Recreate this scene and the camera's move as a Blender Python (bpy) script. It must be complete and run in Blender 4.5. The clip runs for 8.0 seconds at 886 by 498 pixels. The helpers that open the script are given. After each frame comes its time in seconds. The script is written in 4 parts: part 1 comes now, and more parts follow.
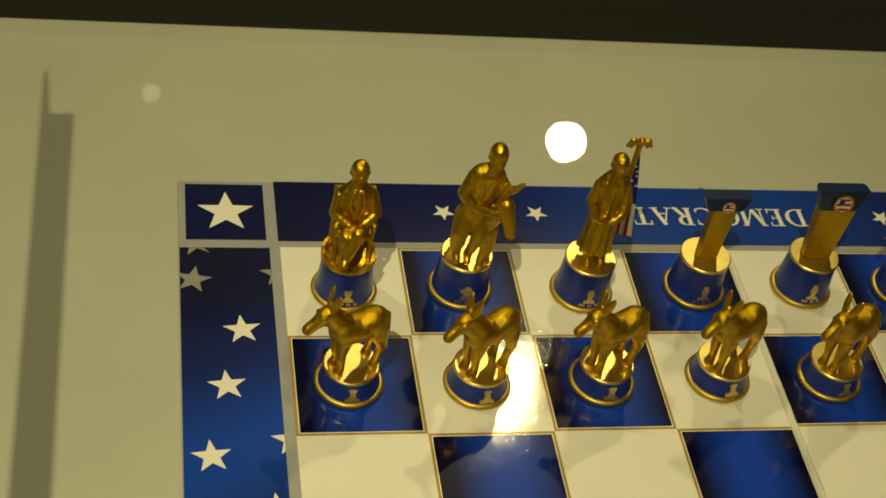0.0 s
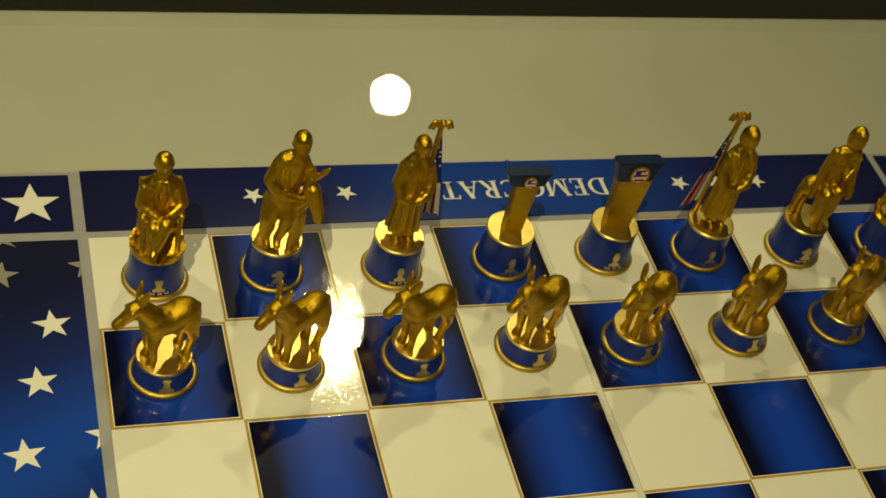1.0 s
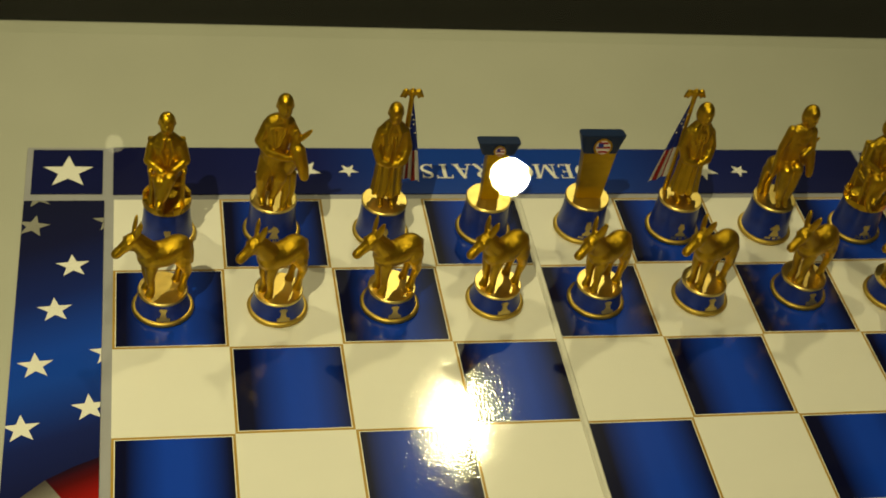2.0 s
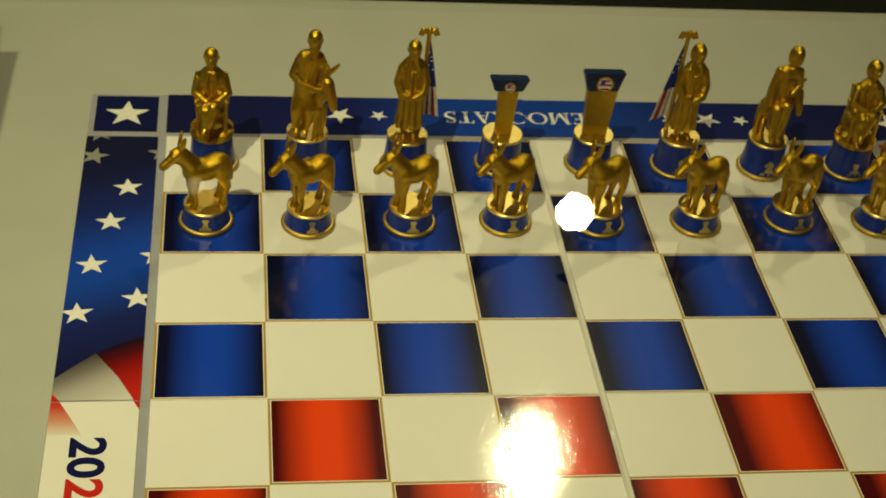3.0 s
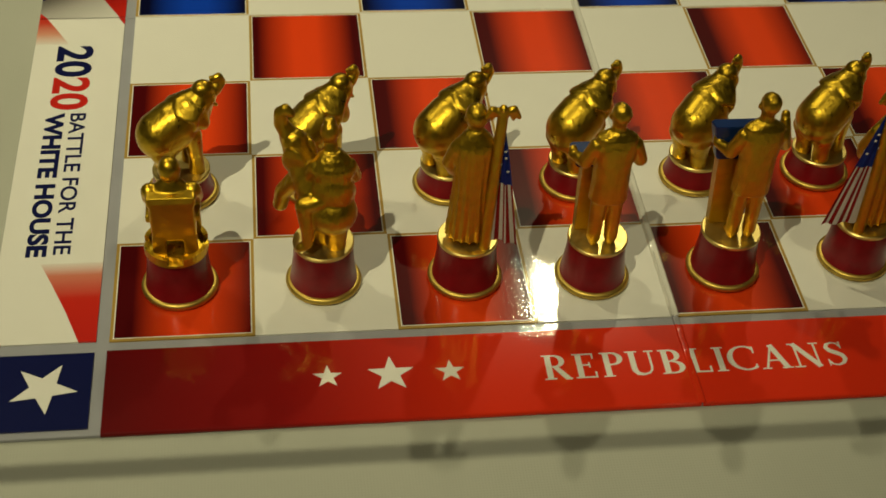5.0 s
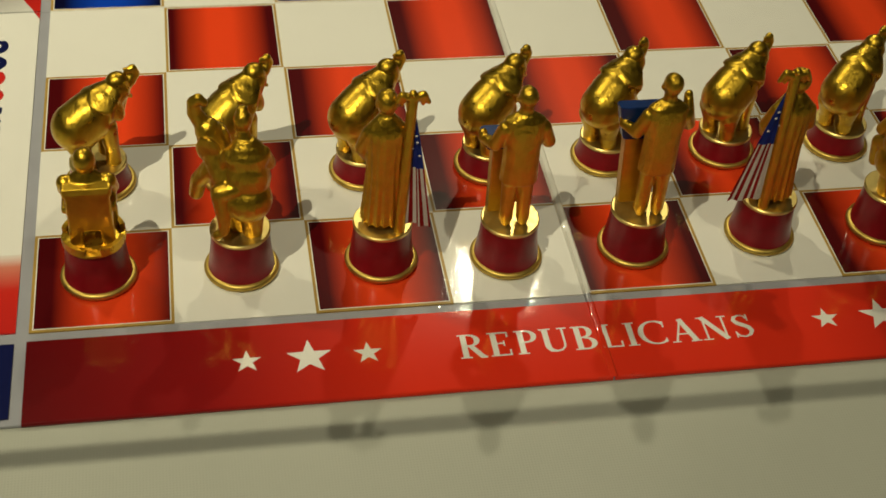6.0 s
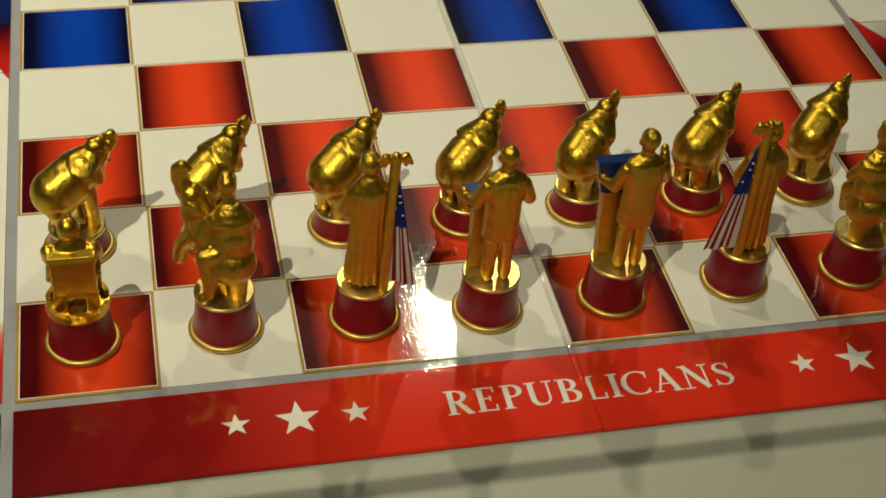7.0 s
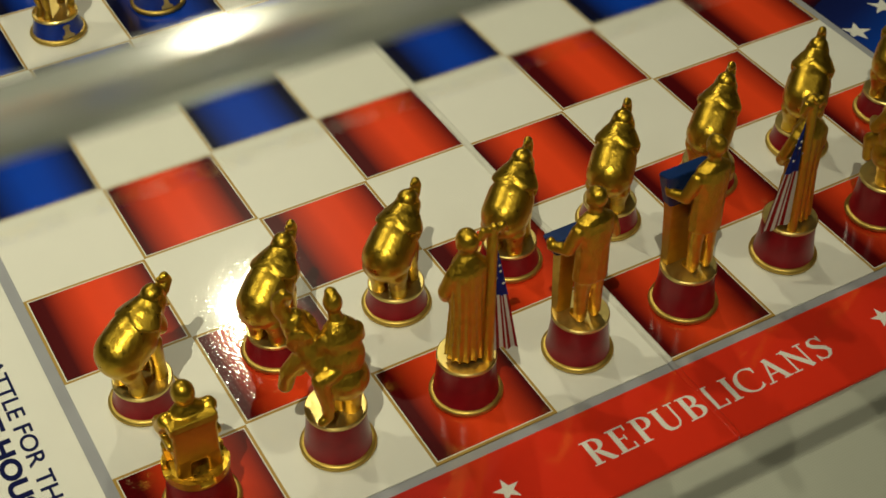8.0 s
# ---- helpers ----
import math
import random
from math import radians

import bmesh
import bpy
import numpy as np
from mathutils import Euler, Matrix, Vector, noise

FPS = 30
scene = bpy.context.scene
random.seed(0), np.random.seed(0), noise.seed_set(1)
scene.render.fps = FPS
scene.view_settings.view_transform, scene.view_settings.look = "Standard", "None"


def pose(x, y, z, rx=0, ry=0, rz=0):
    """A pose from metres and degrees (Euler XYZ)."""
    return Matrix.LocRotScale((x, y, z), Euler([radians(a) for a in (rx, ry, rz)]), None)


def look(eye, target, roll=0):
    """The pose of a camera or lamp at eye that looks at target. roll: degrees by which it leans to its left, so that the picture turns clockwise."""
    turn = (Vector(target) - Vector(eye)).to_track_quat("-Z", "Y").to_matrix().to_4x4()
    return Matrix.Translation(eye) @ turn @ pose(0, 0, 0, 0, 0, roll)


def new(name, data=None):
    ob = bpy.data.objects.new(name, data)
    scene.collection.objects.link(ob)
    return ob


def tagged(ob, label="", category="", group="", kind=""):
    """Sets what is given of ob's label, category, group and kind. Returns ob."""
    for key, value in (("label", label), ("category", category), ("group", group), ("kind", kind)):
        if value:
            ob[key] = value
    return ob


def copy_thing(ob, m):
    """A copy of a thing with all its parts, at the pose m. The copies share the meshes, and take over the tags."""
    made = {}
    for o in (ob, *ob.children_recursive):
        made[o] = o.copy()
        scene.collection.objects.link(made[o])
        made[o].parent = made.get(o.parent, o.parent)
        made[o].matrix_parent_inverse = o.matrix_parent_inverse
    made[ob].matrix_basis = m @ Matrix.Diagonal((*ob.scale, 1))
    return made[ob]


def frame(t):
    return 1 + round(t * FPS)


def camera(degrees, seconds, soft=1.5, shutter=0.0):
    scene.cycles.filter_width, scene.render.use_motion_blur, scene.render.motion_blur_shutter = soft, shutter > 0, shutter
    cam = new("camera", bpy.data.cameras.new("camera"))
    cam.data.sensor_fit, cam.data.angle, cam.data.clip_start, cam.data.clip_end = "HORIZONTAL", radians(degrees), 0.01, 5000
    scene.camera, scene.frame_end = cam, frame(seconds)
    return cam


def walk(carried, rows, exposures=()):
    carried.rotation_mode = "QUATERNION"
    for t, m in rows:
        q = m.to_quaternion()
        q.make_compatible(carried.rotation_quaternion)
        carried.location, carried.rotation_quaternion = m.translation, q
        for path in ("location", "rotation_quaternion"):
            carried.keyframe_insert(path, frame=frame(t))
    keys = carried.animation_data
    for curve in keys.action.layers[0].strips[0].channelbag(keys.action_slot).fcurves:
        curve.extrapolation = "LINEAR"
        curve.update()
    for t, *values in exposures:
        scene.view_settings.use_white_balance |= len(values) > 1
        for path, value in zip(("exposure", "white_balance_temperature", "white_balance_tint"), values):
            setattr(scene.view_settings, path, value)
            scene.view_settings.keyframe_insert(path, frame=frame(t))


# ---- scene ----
cam = camera(34.2, 8.0, soft=1.6)
cam.data.dof.use_dof = True
cam.data.dof.focus_distance = 0.55
cam.data.dof.aperture_fstop = 27.0
PATH = [
    (0, (-0.0574, -0.0313, 0.4277), (0.0659, 0.3855, 0.0140), 11.97),
    (0.5, (-0.0535, -0.0274, 0.4361), (0.1236, 0.3683, 0.0213), 14.54),
    (1, (-0.0492, -0.0294, 0.4465), (0.1397, 0.3581, 0.0291), 16.28),
    (1.2, (-0.0287, -0.0480, 0.4495), (0.1450, 0.3467, 0.0323), 14.63),
    (2.3, (0.0229, -0.1770, 0.4594), (0.1299, 0.2697, 0.0735), 8.87),
    (2.5, (0.0315, -0.1993, 0.4605), (0.1274, 0.2525, 0.0775), 7.98),
    (3, (0.0347, -0.2505, 0.4481), (0.1217, 0.2111, 0.0748), 6.71),
    (3.5, (0.0432, -0.2820, 0.4237), (0.1311, 0.1735, 0.0432), 6.08),
    (4, (0.0407, -0.3007, 0.4007), (0.1273, 0.1411, 0.0041), 5.83),
    (4.5, (0.0444, -0.3285, 0.3767), (0.1197, 0.1095, -0.0264), 4.78),
    (4.7, (0.0490, -0.3362, 0.3726), (0.1221, 0.1016, -0.0311), 4.47),
    (5, (0.0588, -0.3525, 0.3640), (0.2868, 1.1045, -0.9860), 3.80),
    (5.2, (0.0606, -0.3542, 0.3650), (0.1333, 0.0767, -0.0462), 3.93),
    (6.3, (0.0660, -0.3641, 0.3726), (0.1687, 0.0677, -0.0312), 5.16),
    (6.5, (0.0631, -0.3632, 0.3762), (0.1716, 0.0688, -0.0259), 5.42),
    (7, (0.0507, -0.3549, 0.3802), (0.1693, 0.0784, -0.0176), 5.30),
    (7.2, (0.0376, -0.3445, 0.3832), (0.1664, 0.0853, -0.0148), 5.04),
    (7.5, (0.0110, -0.3235, 0.3893), (0.5090, 1.0865, -0.9387), 4.50),
    (8, (-0.0556, -0.2780, 0.3930), (0.1635, 0.1071, -0.0116), 0.04),
]
walk(cam, [(t, look(eye, target, roll)) for t, eye, target, roll in PATH],
     [(0, -0.25, 8000, 5), (1.2, -0.2, 7700, 5), (2.5, -0.14, 7300, 4), (3.5, -0.28, 7000, 6), (4.0, -0.5, 6850, 8), (4.5, -0.43, 6700, 10), (5.2, -0.28, 6500, 12), (6.3, 0.0, 6000, 20), (7.4, 0.0, 5950, 18), (8, -0.12, 5900, 16)])

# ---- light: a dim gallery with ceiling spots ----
# warm ambient fill, added; it comes in where the ceiling is left off
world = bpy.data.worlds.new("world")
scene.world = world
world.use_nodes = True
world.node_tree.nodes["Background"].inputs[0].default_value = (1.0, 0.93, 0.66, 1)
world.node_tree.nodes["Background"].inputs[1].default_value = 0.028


def spot_lamp(name, eye, target, power, size, spread=100, colour=(1.0, 0.92, 0.56)):
    """A ceiling spot: a housing and, in its mouth, a round lamp."""
    data = bpy.data.lights.new(name, "AREA")
    data.shape, data.size, data.energy, data.color = "DISK", size, power, colour
    data.spread = radians(spread)
    ob = new(name, data)
    ob.matrix_world = look(eye, target)
    return ob


BACK_SPOT, BACK_SPOT_FAR, FRONT_SPOT, FRONT_SPOT_SIDE, WEST_SPOT = (0.644, 1.755, 1.736), (-0.04, 2.17, 1.99), (-0.72, -0.98, 2.4), (0.9, -1.2, 2.3), (-0.9, 1.2, 2.3)
SPOTS = [(BACK_SPOT, 3.2, 0.064), (BACK_SPOT_FAR, 0.0025, 0.035), (FRONT_SPOT, 1.45, 0.02), (FRONT_SPOT_SIDE, 0.6, 0.08), (WEST_SPOT, 4.2, 0.06)]
for place, power, size in SPOTS:
    if place is FRONT_SPOT:
        spot_lamp("spot_light", place, (-0.02, 0.25, 0.0), power, size, 30)
    else:
        spot_lamp("spot_light", place, (0.2, 0.15, 0.0), power, size)

# ---- materials ----


class Nodes:
    """A node material being put together."""

    def __init__(self, name, colour=(0.8, 0.8, 0.8), rough=0.5, metal=0.0):
        self.mat = bpy.data.materials.new(name)
        self.mat.use_nodes = True
        self.tree = self.mat.node_tree
        self.bsdf = self.tree.nodes["Principled BSDF"]
        self.put("Base Color", (*colour, 1)), self.put("Roughness", rough), self.put("Metallic", metal)

    def put(self, key, value):
        if hasattr(value, "links") or hasattr(value, "is_linked"):
            self.tree.links.new(value, self.bsdf.inputs[key])
        else:
            self.bsdf.inputs[key].default_value = value

    def node(self, kind, **settings):
        n = self.tree.nodes.new(kind)
        for k, v in settings.items():
            if k in n.inputs:
                if hasattr(v, "is_linked"):
                    self.tree.links.new(v, n.inputs[k])
                else:
                    n.inputs[k].default_value = v
        return n

    def coords(self, which="Object"):
        return self.node("ShaderNodeTexCoord").outputs[which]

    def noise(self, scale, detail=4.0, rough=0.55, vector=None):
        return self.node("ShaderNodeTexNoise", Vector=vector or self.coords(), Scale=scale, Detail=detail, Roughness=rough).outputs["Fac"]

    def ramp(self, fac, stops):
        n = self.node("ShaderNodeValToRGB", Fac=fac)
        e = n.color_ramp.elements
        while len(e) < len(stops):
            e.new(0.5)
        for i, (at, c) in enumerate(stops):
            e[i].position, e[i].color = at, (*c, 1) if len(c) == 3 else c
        return n.outputs["Color"]

    def span(self, fac, a, b, to0=0.0, to1=1.0):
        n = self.node("ShaderNodeMapRange")
        self.tree.links.new(fac, n.inputs[0])
        for i, v in enumerate((a, b, to0, to1)):
            n.inputs[i + 1].default_value = v
        return n.outputs[0]

    def bump(self, height, strength=0.2, distance=0.001, key="Normal"):
        n = self.node("ShaderNodeBump", Strength=strength, Distance=distance, Height=height)
        self.put(key, n.outputs[0])


def print_wave(m, strength=0.115):
    """The slightly wavy, clear-coated surface of printed card."""
    m.put("Coat Weight", 0.72), m.put("Coat Roughness", 0.042), m.put("Specular IOR Level", 0.05)
    fine = m.noise(820, 1.5, 0.5, m.node("ShaderNodeNewGeometry").outputs["Position"])
    m.bump(fine, strength, 0.0003, "Coat Normal")


def gold_material(name="gold_paint", colour=(0.62, 0.385, 0.026), rough=0.3, folds=0.2, metal=0.97, stretch=1.0):
    m = Nodes(name, colour, rough, metal)
    wear = m.noise(260, 4)
    c = Vector(colour)
    m.put("Base Color", m.ramp(wear, [(0.3, tuple(c * 0.86)), (0.55, colour), (0.8, tuple(c * 1.08))]))
    m.put("Roughness", m.span(m.noise(500, 3), 0.3, 0.75, rough - 0.05, rough + 0.12))
    both = m.node("ShaderNodeMath")
    both.operation = "MULTIPLY_ADD"
    m.tree.links.new(m.noise(1100, 3), both.inputs[0])
    both.inputs[1].default_value = 0.09
    drape = m.node("ShaderNodeMapping", Vector=m.coords(), Scale=(1.0, 1.0, stretch))
    m.tree.links.new(m.noise(620, 3, 0.5, drape.outputs[0]), both.inputs[2])
    m.bump(both.outputs[0], folds, 0.0016)
    return m.mat


def enamel(name, colour, dark):
    m = Nodes(name, colour, 0.3)
    m.put("Base Color", m.ramp(m.noise(180, 4), [(0.3, dark), (0.7, colour)]))
    m.put("Coat Weight", 0.12), m.put("Coat Roughness", 0.2), m.put("Specular IOR Level", 0.3)
    m.bump(m.noise(900, 3), 0.1, 0.0003)
    return m.mat


def flat_print(name, colour, vary=0.06, rough=0.3):
    m = Nodes(name, colour, rough)
    c = Vector(colour)
    m.put("Base Color", m.ramp(m.noise(90, 5), [(0.25, tuple(c * (1 - vary))), (0.75, tuple(c * (1 + vary)))]))
    print_wave(m)
    return m.mat


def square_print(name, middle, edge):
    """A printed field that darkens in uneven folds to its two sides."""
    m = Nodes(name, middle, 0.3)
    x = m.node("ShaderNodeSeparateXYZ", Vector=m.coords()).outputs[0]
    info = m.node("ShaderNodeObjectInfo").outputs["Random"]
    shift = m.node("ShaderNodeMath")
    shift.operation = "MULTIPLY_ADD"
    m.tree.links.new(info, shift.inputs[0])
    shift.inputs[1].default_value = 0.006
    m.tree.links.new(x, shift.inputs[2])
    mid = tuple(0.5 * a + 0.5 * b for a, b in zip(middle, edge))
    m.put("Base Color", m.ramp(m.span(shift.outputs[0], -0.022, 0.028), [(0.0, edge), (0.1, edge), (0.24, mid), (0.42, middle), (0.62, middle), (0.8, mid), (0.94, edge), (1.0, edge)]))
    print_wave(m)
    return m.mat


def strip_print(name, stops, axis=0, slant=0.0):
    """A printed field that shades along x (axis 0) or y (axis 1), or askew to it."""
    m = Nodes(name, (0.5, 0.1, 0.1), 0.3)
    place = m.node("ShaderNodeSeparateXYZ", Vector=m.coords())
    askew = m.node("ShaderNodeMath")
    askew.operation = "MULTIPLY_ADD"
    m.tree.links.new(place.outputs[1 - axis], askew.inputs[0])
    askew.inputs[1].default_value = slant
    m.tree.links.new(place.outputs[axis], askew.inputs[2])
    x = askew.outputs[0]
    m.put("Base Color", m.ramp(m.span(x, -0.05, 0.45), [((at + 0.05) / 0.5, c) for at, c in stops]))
    print_wave(m)
    return m.mat


GOLD = gold_material()
GOLD_CLOTH = gold_material("gold_drapery", rough=0.35, folds=0.34, stretch=0.5)
GOLD_SMOOTH = gold_material("smooth_gold_paint", rough=0.33, folds=0.07)
GOLD_RIM = gold_material("satin_gold_rim", (0.66, 0.47, 0.11), 0.46, 0.03, 1.0)
GOLD_PLATE = gold_material("gold_plate", (0.8, 0.62, 0.21), 0.36, 0.02, 1.0)


def gold_hide():
    """Gold paint over a wrinkled hide."""
    m = Nodes("gold_hide", (0.6, 0.39, 0.03), 0.32, 0.97)
    m.put("Base Color", m.ramp(m.noise(260, 4), [(0.3, (0.5, 0.31, 0.022)), (0.6, (0.6, 0.39, 0.03))]))
    m.put("Roughness", m.span(m.noise(420, 3), 0.3, 0.75, 0.26, 0.42))
    n = m.node("ShaderNodeMapping", Vector=m.coords(), Scale=(1.0, 0.5, 0.28), Rotation=(0, 0.5, 0))
    m.bump(m.noise(1300, 3, 0.55, n.outputs[0]), 0.3, 0.0006)
    return m.mat


def gold_coat():
    """Gold paint over short rough hair."""
    m = Nodes("gold_coat", (0.6, 0.375, 0.028), 0.34, 0.96)
    m.put("Base Color", m.ramp(m.noise(240, 4), [(0.3, (0.49, 0.29, 0.02)), (0.65, (0.6, 0.375, 0.028))]))
    m.put("Roughness", m.span(m.noise(600, 3), 0.3, 0.75, 0.28, 0.46))
    n = m.node("ShaderNodeMapping", Vector=m.coords(), Scale=(0.8, 1.0, 0.45), Rotation=(0, -0.4, 0))
    m.bump(m.noise(900, 4, 0.62, n.outputs[0]), 0.5, 0.0009)
    return m.mat


GOLD_HIDE, GOLD_COAT = gold_hide(), gold_coat()
GOLD_LINE = flat_print("gold_print", (0.42, 0.27, 0.06))
BLUE_ENAMEL = enamel("blue_enamel", (0.008, 0.035, 0.30), (0.005, 0.02, 0.2))
RED_ENAMEL = enamel("red_enamel", (0.26, 0.006, 0.012), (0.19, 0.004, 0.008))
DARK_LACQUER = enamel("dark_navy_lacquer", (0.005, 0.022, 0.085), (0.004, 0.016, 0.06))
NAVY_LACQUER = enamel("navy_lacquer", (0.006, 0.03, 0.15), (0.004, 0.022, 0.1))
WHITE_PRINT = flat_print("white_print", (0.8, 0.79, 0.735), 0.03)
CREASE = flat_print("crease_card", (0.72, 0.71, 0.65))
SILVER_PRINT = flat_print("silver_print", (0.34, 0.345, 0.385))
NAVY_PRINT = flat_print("navy_print", (0.006, 0.009, 0.065))
RED_PRINT = flat_print("red_print", (0.55, 0.02, 0.012))
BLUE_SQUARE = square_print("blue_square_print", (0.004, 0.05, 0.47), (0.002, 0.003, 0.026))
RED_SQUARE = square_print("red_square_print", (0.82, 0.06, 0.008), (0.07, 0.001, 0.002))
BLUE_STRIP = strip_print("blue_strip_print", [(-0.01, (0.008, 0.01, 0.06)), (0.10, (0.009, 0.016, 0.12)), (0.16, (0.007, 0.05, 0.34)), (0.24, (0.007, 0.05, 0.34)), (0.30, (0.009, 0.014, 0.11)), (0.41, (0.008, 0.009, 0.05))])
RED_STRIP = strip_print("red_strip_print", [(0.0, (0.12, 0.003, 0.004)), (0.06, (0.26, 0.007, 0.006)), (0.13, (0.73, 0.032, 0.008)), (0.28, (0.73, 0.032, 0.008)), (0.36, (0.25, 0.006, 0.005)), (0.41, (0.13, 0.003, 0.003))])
FLAG_BLUE = strip_print("flag_blue_print", [(0.23, (0.006, 0.008, 0.05)), (0.26, (0.008, 0.016, 0.11)), (0.292, (0.006, 0.055, 0.40)), (0.309, (0.006, 0.055, 0.42)), (0.344, (0.008, 0.02, 0.14)), (0.379, (0.008, 0.01, 0.05)), (0.409, (0.008, 0.01, 0.04))], 1, -0.4)
FADE_UP = strip_print("red_fade_print", [(0.0, (0.55, 0.02, 0.012)), (0.022, (0.58, 0.024, 0.012)), (0.034, (0.62, 0.2, 0.13)), (0.0405, (0.74, 0.7, 0.64)), (0.18, (0.74, 0.7, 0.64)), (0.188, (0.66, 0.3, 0.2)), (0.197, (0.55, 0.04, 0.02))], 1)
FLAG_WHITE = strip_print("flag_white_print", [(0.15, (0.74, 0.73, 0.69)), (0.195, (0.74, 0.73, 0.69)), (0.212, (0.58, 0.57, 0.53)), (0.226, (0.4, 0.38, 0.35)), (0.236, (0.17, 0.155, 0.14)), (0.244, (0.06, 0.05, 0.05))], 1, -0.6)
FLAG_RED = strip_print("flag_red_print", [(0.19, (0.55, 0.022, 0.012)), (0.21, (0.5, 0.018, 0.01)), (0.225, (0.28, 0.007, 0.006)), (0.235, (0.08, 0.003, 0.004)), (0.242, (0.012, 0.003, 0.012))], 1, -0.5)
DIM_PRINT = flat_print("shaded_grey_print", (0.27, 0.265, 0.235))


def table_material():
    """Off-white laminate with a fine woven grain."""
    m = Nodes("white_plinth_laminate", (0.5, 0.49, 0.43), 0.5)
    weave = []
    for axis in ("X", "Y"):
        n = m.node("ShaderNodeTexWave", Vector=m.coords(), Scale=300.0, Distortion=0.6)
        n.bands_direction = axis
        weave.append(n.outputs["Fac"])
    cross = m.node("ShaderNodeMath")
    cross.operation = "MULTIPLY"
    m.tree.links.new(weave[0], cross.inputs[0]), m.tree.links.new(weave[1], cross.inputs[1])
    tone = m.node("ShaderNodeMix")
    tone.data_type = "RGBA"
    m.tree.links.new(m.span(cross.outputs[0], 0.0, 1.0, 0.0, 0.3), tone.inputs[0])
    m.tree.links.new(m.ramp(m.noise(14, 6), [(0.25, (0.40, 0.41, 0.35)), (0.75, (0.45, 0.46, 0.395))]), tone.inputs[6])
    tone.inputs[7].default_value = (0.31, 0.315, 0.27, 1)
    m.put("Base Color", tone.outputs[2])
    m.bump(cross.outputs[0], 0.25, 0.0002)
    return m.mat


def room_material(name, colour, rough=0.8):
    m = Nodes(name, colour, rough)
    c = Vector(colour)
    m.put("Base Color", m.ramp(m.noise(3, 6), [(0.3, tuple(c * 0.8)), (0.7, tuple(c * 1.15))]))
    m.bump(m.noise(60, 4), 0.1, 0.004)
    return m.mat


TABLE = table_material()
ROOM_DARK = room_material("dark_wall_paint", (0.008, 0.007, 0.005))
ROOM_FLOOR = room_material("dark_carpet", (0.016, 0.013, 0.009), 0.95)
ROOM_CEILING = room_material("grey_ceiling_paint", (0.12, 0.11, 0.09), 0.9)
BLACK_METAL = Nodes("black_metal", (0.02, 0.02, 0.02), 0.45, 0.6).mat


def clear_pane():
    """Clear acrylic: see-through, with a mirror gloss that grows at grazing angles."""
    m = Nodes("clear_acrylic")
    t, out = m.tree, m.tree.nodes["Material Output"]
    see, gloss, mix, face = (t.nodes.new("ShaderNode" + k) for k in ("BsdfTransparent", "BsdfGlossy", "MixShader", "LayerWeight"))
    see.inputs[0].default_value = (0.97, 0.975, 0.96, 1)
    gloss.inputs["Roughness"].default_value = 0.0
    face.inputs[0].default_value = 0.5
    grow = m.node("ShaderNodeMath")
    grow.operation = "POWER"
    t.links.new(face.outputs["Facing"], grow.inputs[0])
    grow.inputs[1].default_value = 4.0
    t.links.new(m.span(grow.outputs[0], 0.0, 1.0, 0.045, 0.95), mix.inputs[0]), t.links.new(see.outputs[0], mix.inputs[1])
    t.links.new(gloss.outputs[0], mix.inputs[2]), t.links.new(mix.outputs[0], out.inputs[0])
    return m.mat


def edge_acrylic():
    m = Nodes("polished_acrylic_edge", (0.72, 0.75, 0.7), 0.15)
    m.put("Transmission Weight", 0.66), m.put("IOR", 1.49)
    m.bump(m.noise(30, 2), 0.1, 0.002)
    return m.mat


def joint_acrylic():
    """A thin wavy layer of clear glue that blurs what lies behind it."""
    m = Nodes("glued_acrylic_joint")
    bend = m.node("ShaderNodeBsdfRefraction", Color=(0.97, 0.975, 0.96, 1), Roughness=0.1, IOR=1.07)
    m.tree.links.new(bend.outputs[0], m.tree.nodes["Material Output"].inputs[0])
    return m.mat


PANE, EDGE, JOINT = clear_pane(), edge_acrylic(), joint_acrylic()

# ---- mesh helpers ----


def mesh_of(bm, name, mats, smooth=None):
    data = bpy.data.meshes.new(name)
    bmesh.ops.recalc_face_normals(bm, faces=bm.faces)
    bm.to_mesh(data)
    bm.free()
    for m in mats if isinstance(mats, (list, tuple)) else [mats]:
        data.materials.append(m)
    if smooth is not None:
        data.polygons.foreach_set("use_smooth", [True] * len(data.polygons))
        data.set_sharp_from_angle(angle=radians(smooth))
    return data


def part(name, bm, mats, parent=None, label="", smooth=None, at=None):
    data = bm if isinstance(bm, bpy.types.Mesh) else mesh_of(bm, name, mats, smooth)
    ob = new(name, data)
    ob.parent = parent
    if at is not None:
        ob.matrix_basis = at
    return tagged(ob, label) if label else ob


def thing(name, label, category, group="", kind="", at=None):
    ob = new(name)
    ob.empty_display_size = 0.01
    if at is not None:
        ob.matrix_basis = at
    return tagged(ob, label, category, group, kind)


def add_box(bm, lo, hi, bevel=0.0, m=None):
    lo, hi = Vector(lo), Vector(hi)
    r = bmesh.ops.create_cube(bm, size=1.0, matrix=Matrix.Translation((lo + hi) / 2) @ Matrix.Diagonal((*(hi - lo), 1)))
    vs = r["verts"]
    if bevel:
        es = list({e for v in vs for e in v.link_edges})
        vs = bmesh.ops.bevel(bm, geom=es, offset=bevel, segments=2, profile=0.6, affect="EDGES")["verts"]
    if m is not None:
        bmesh.ops.transform(bm, matrix=m, verts=list(vs))
    return vs


def box(lo, hi, bevel=0.0, m=None):
    bm = bmesh.new()
    add_box(bm, lo, hi, bevel, m)
    return bm


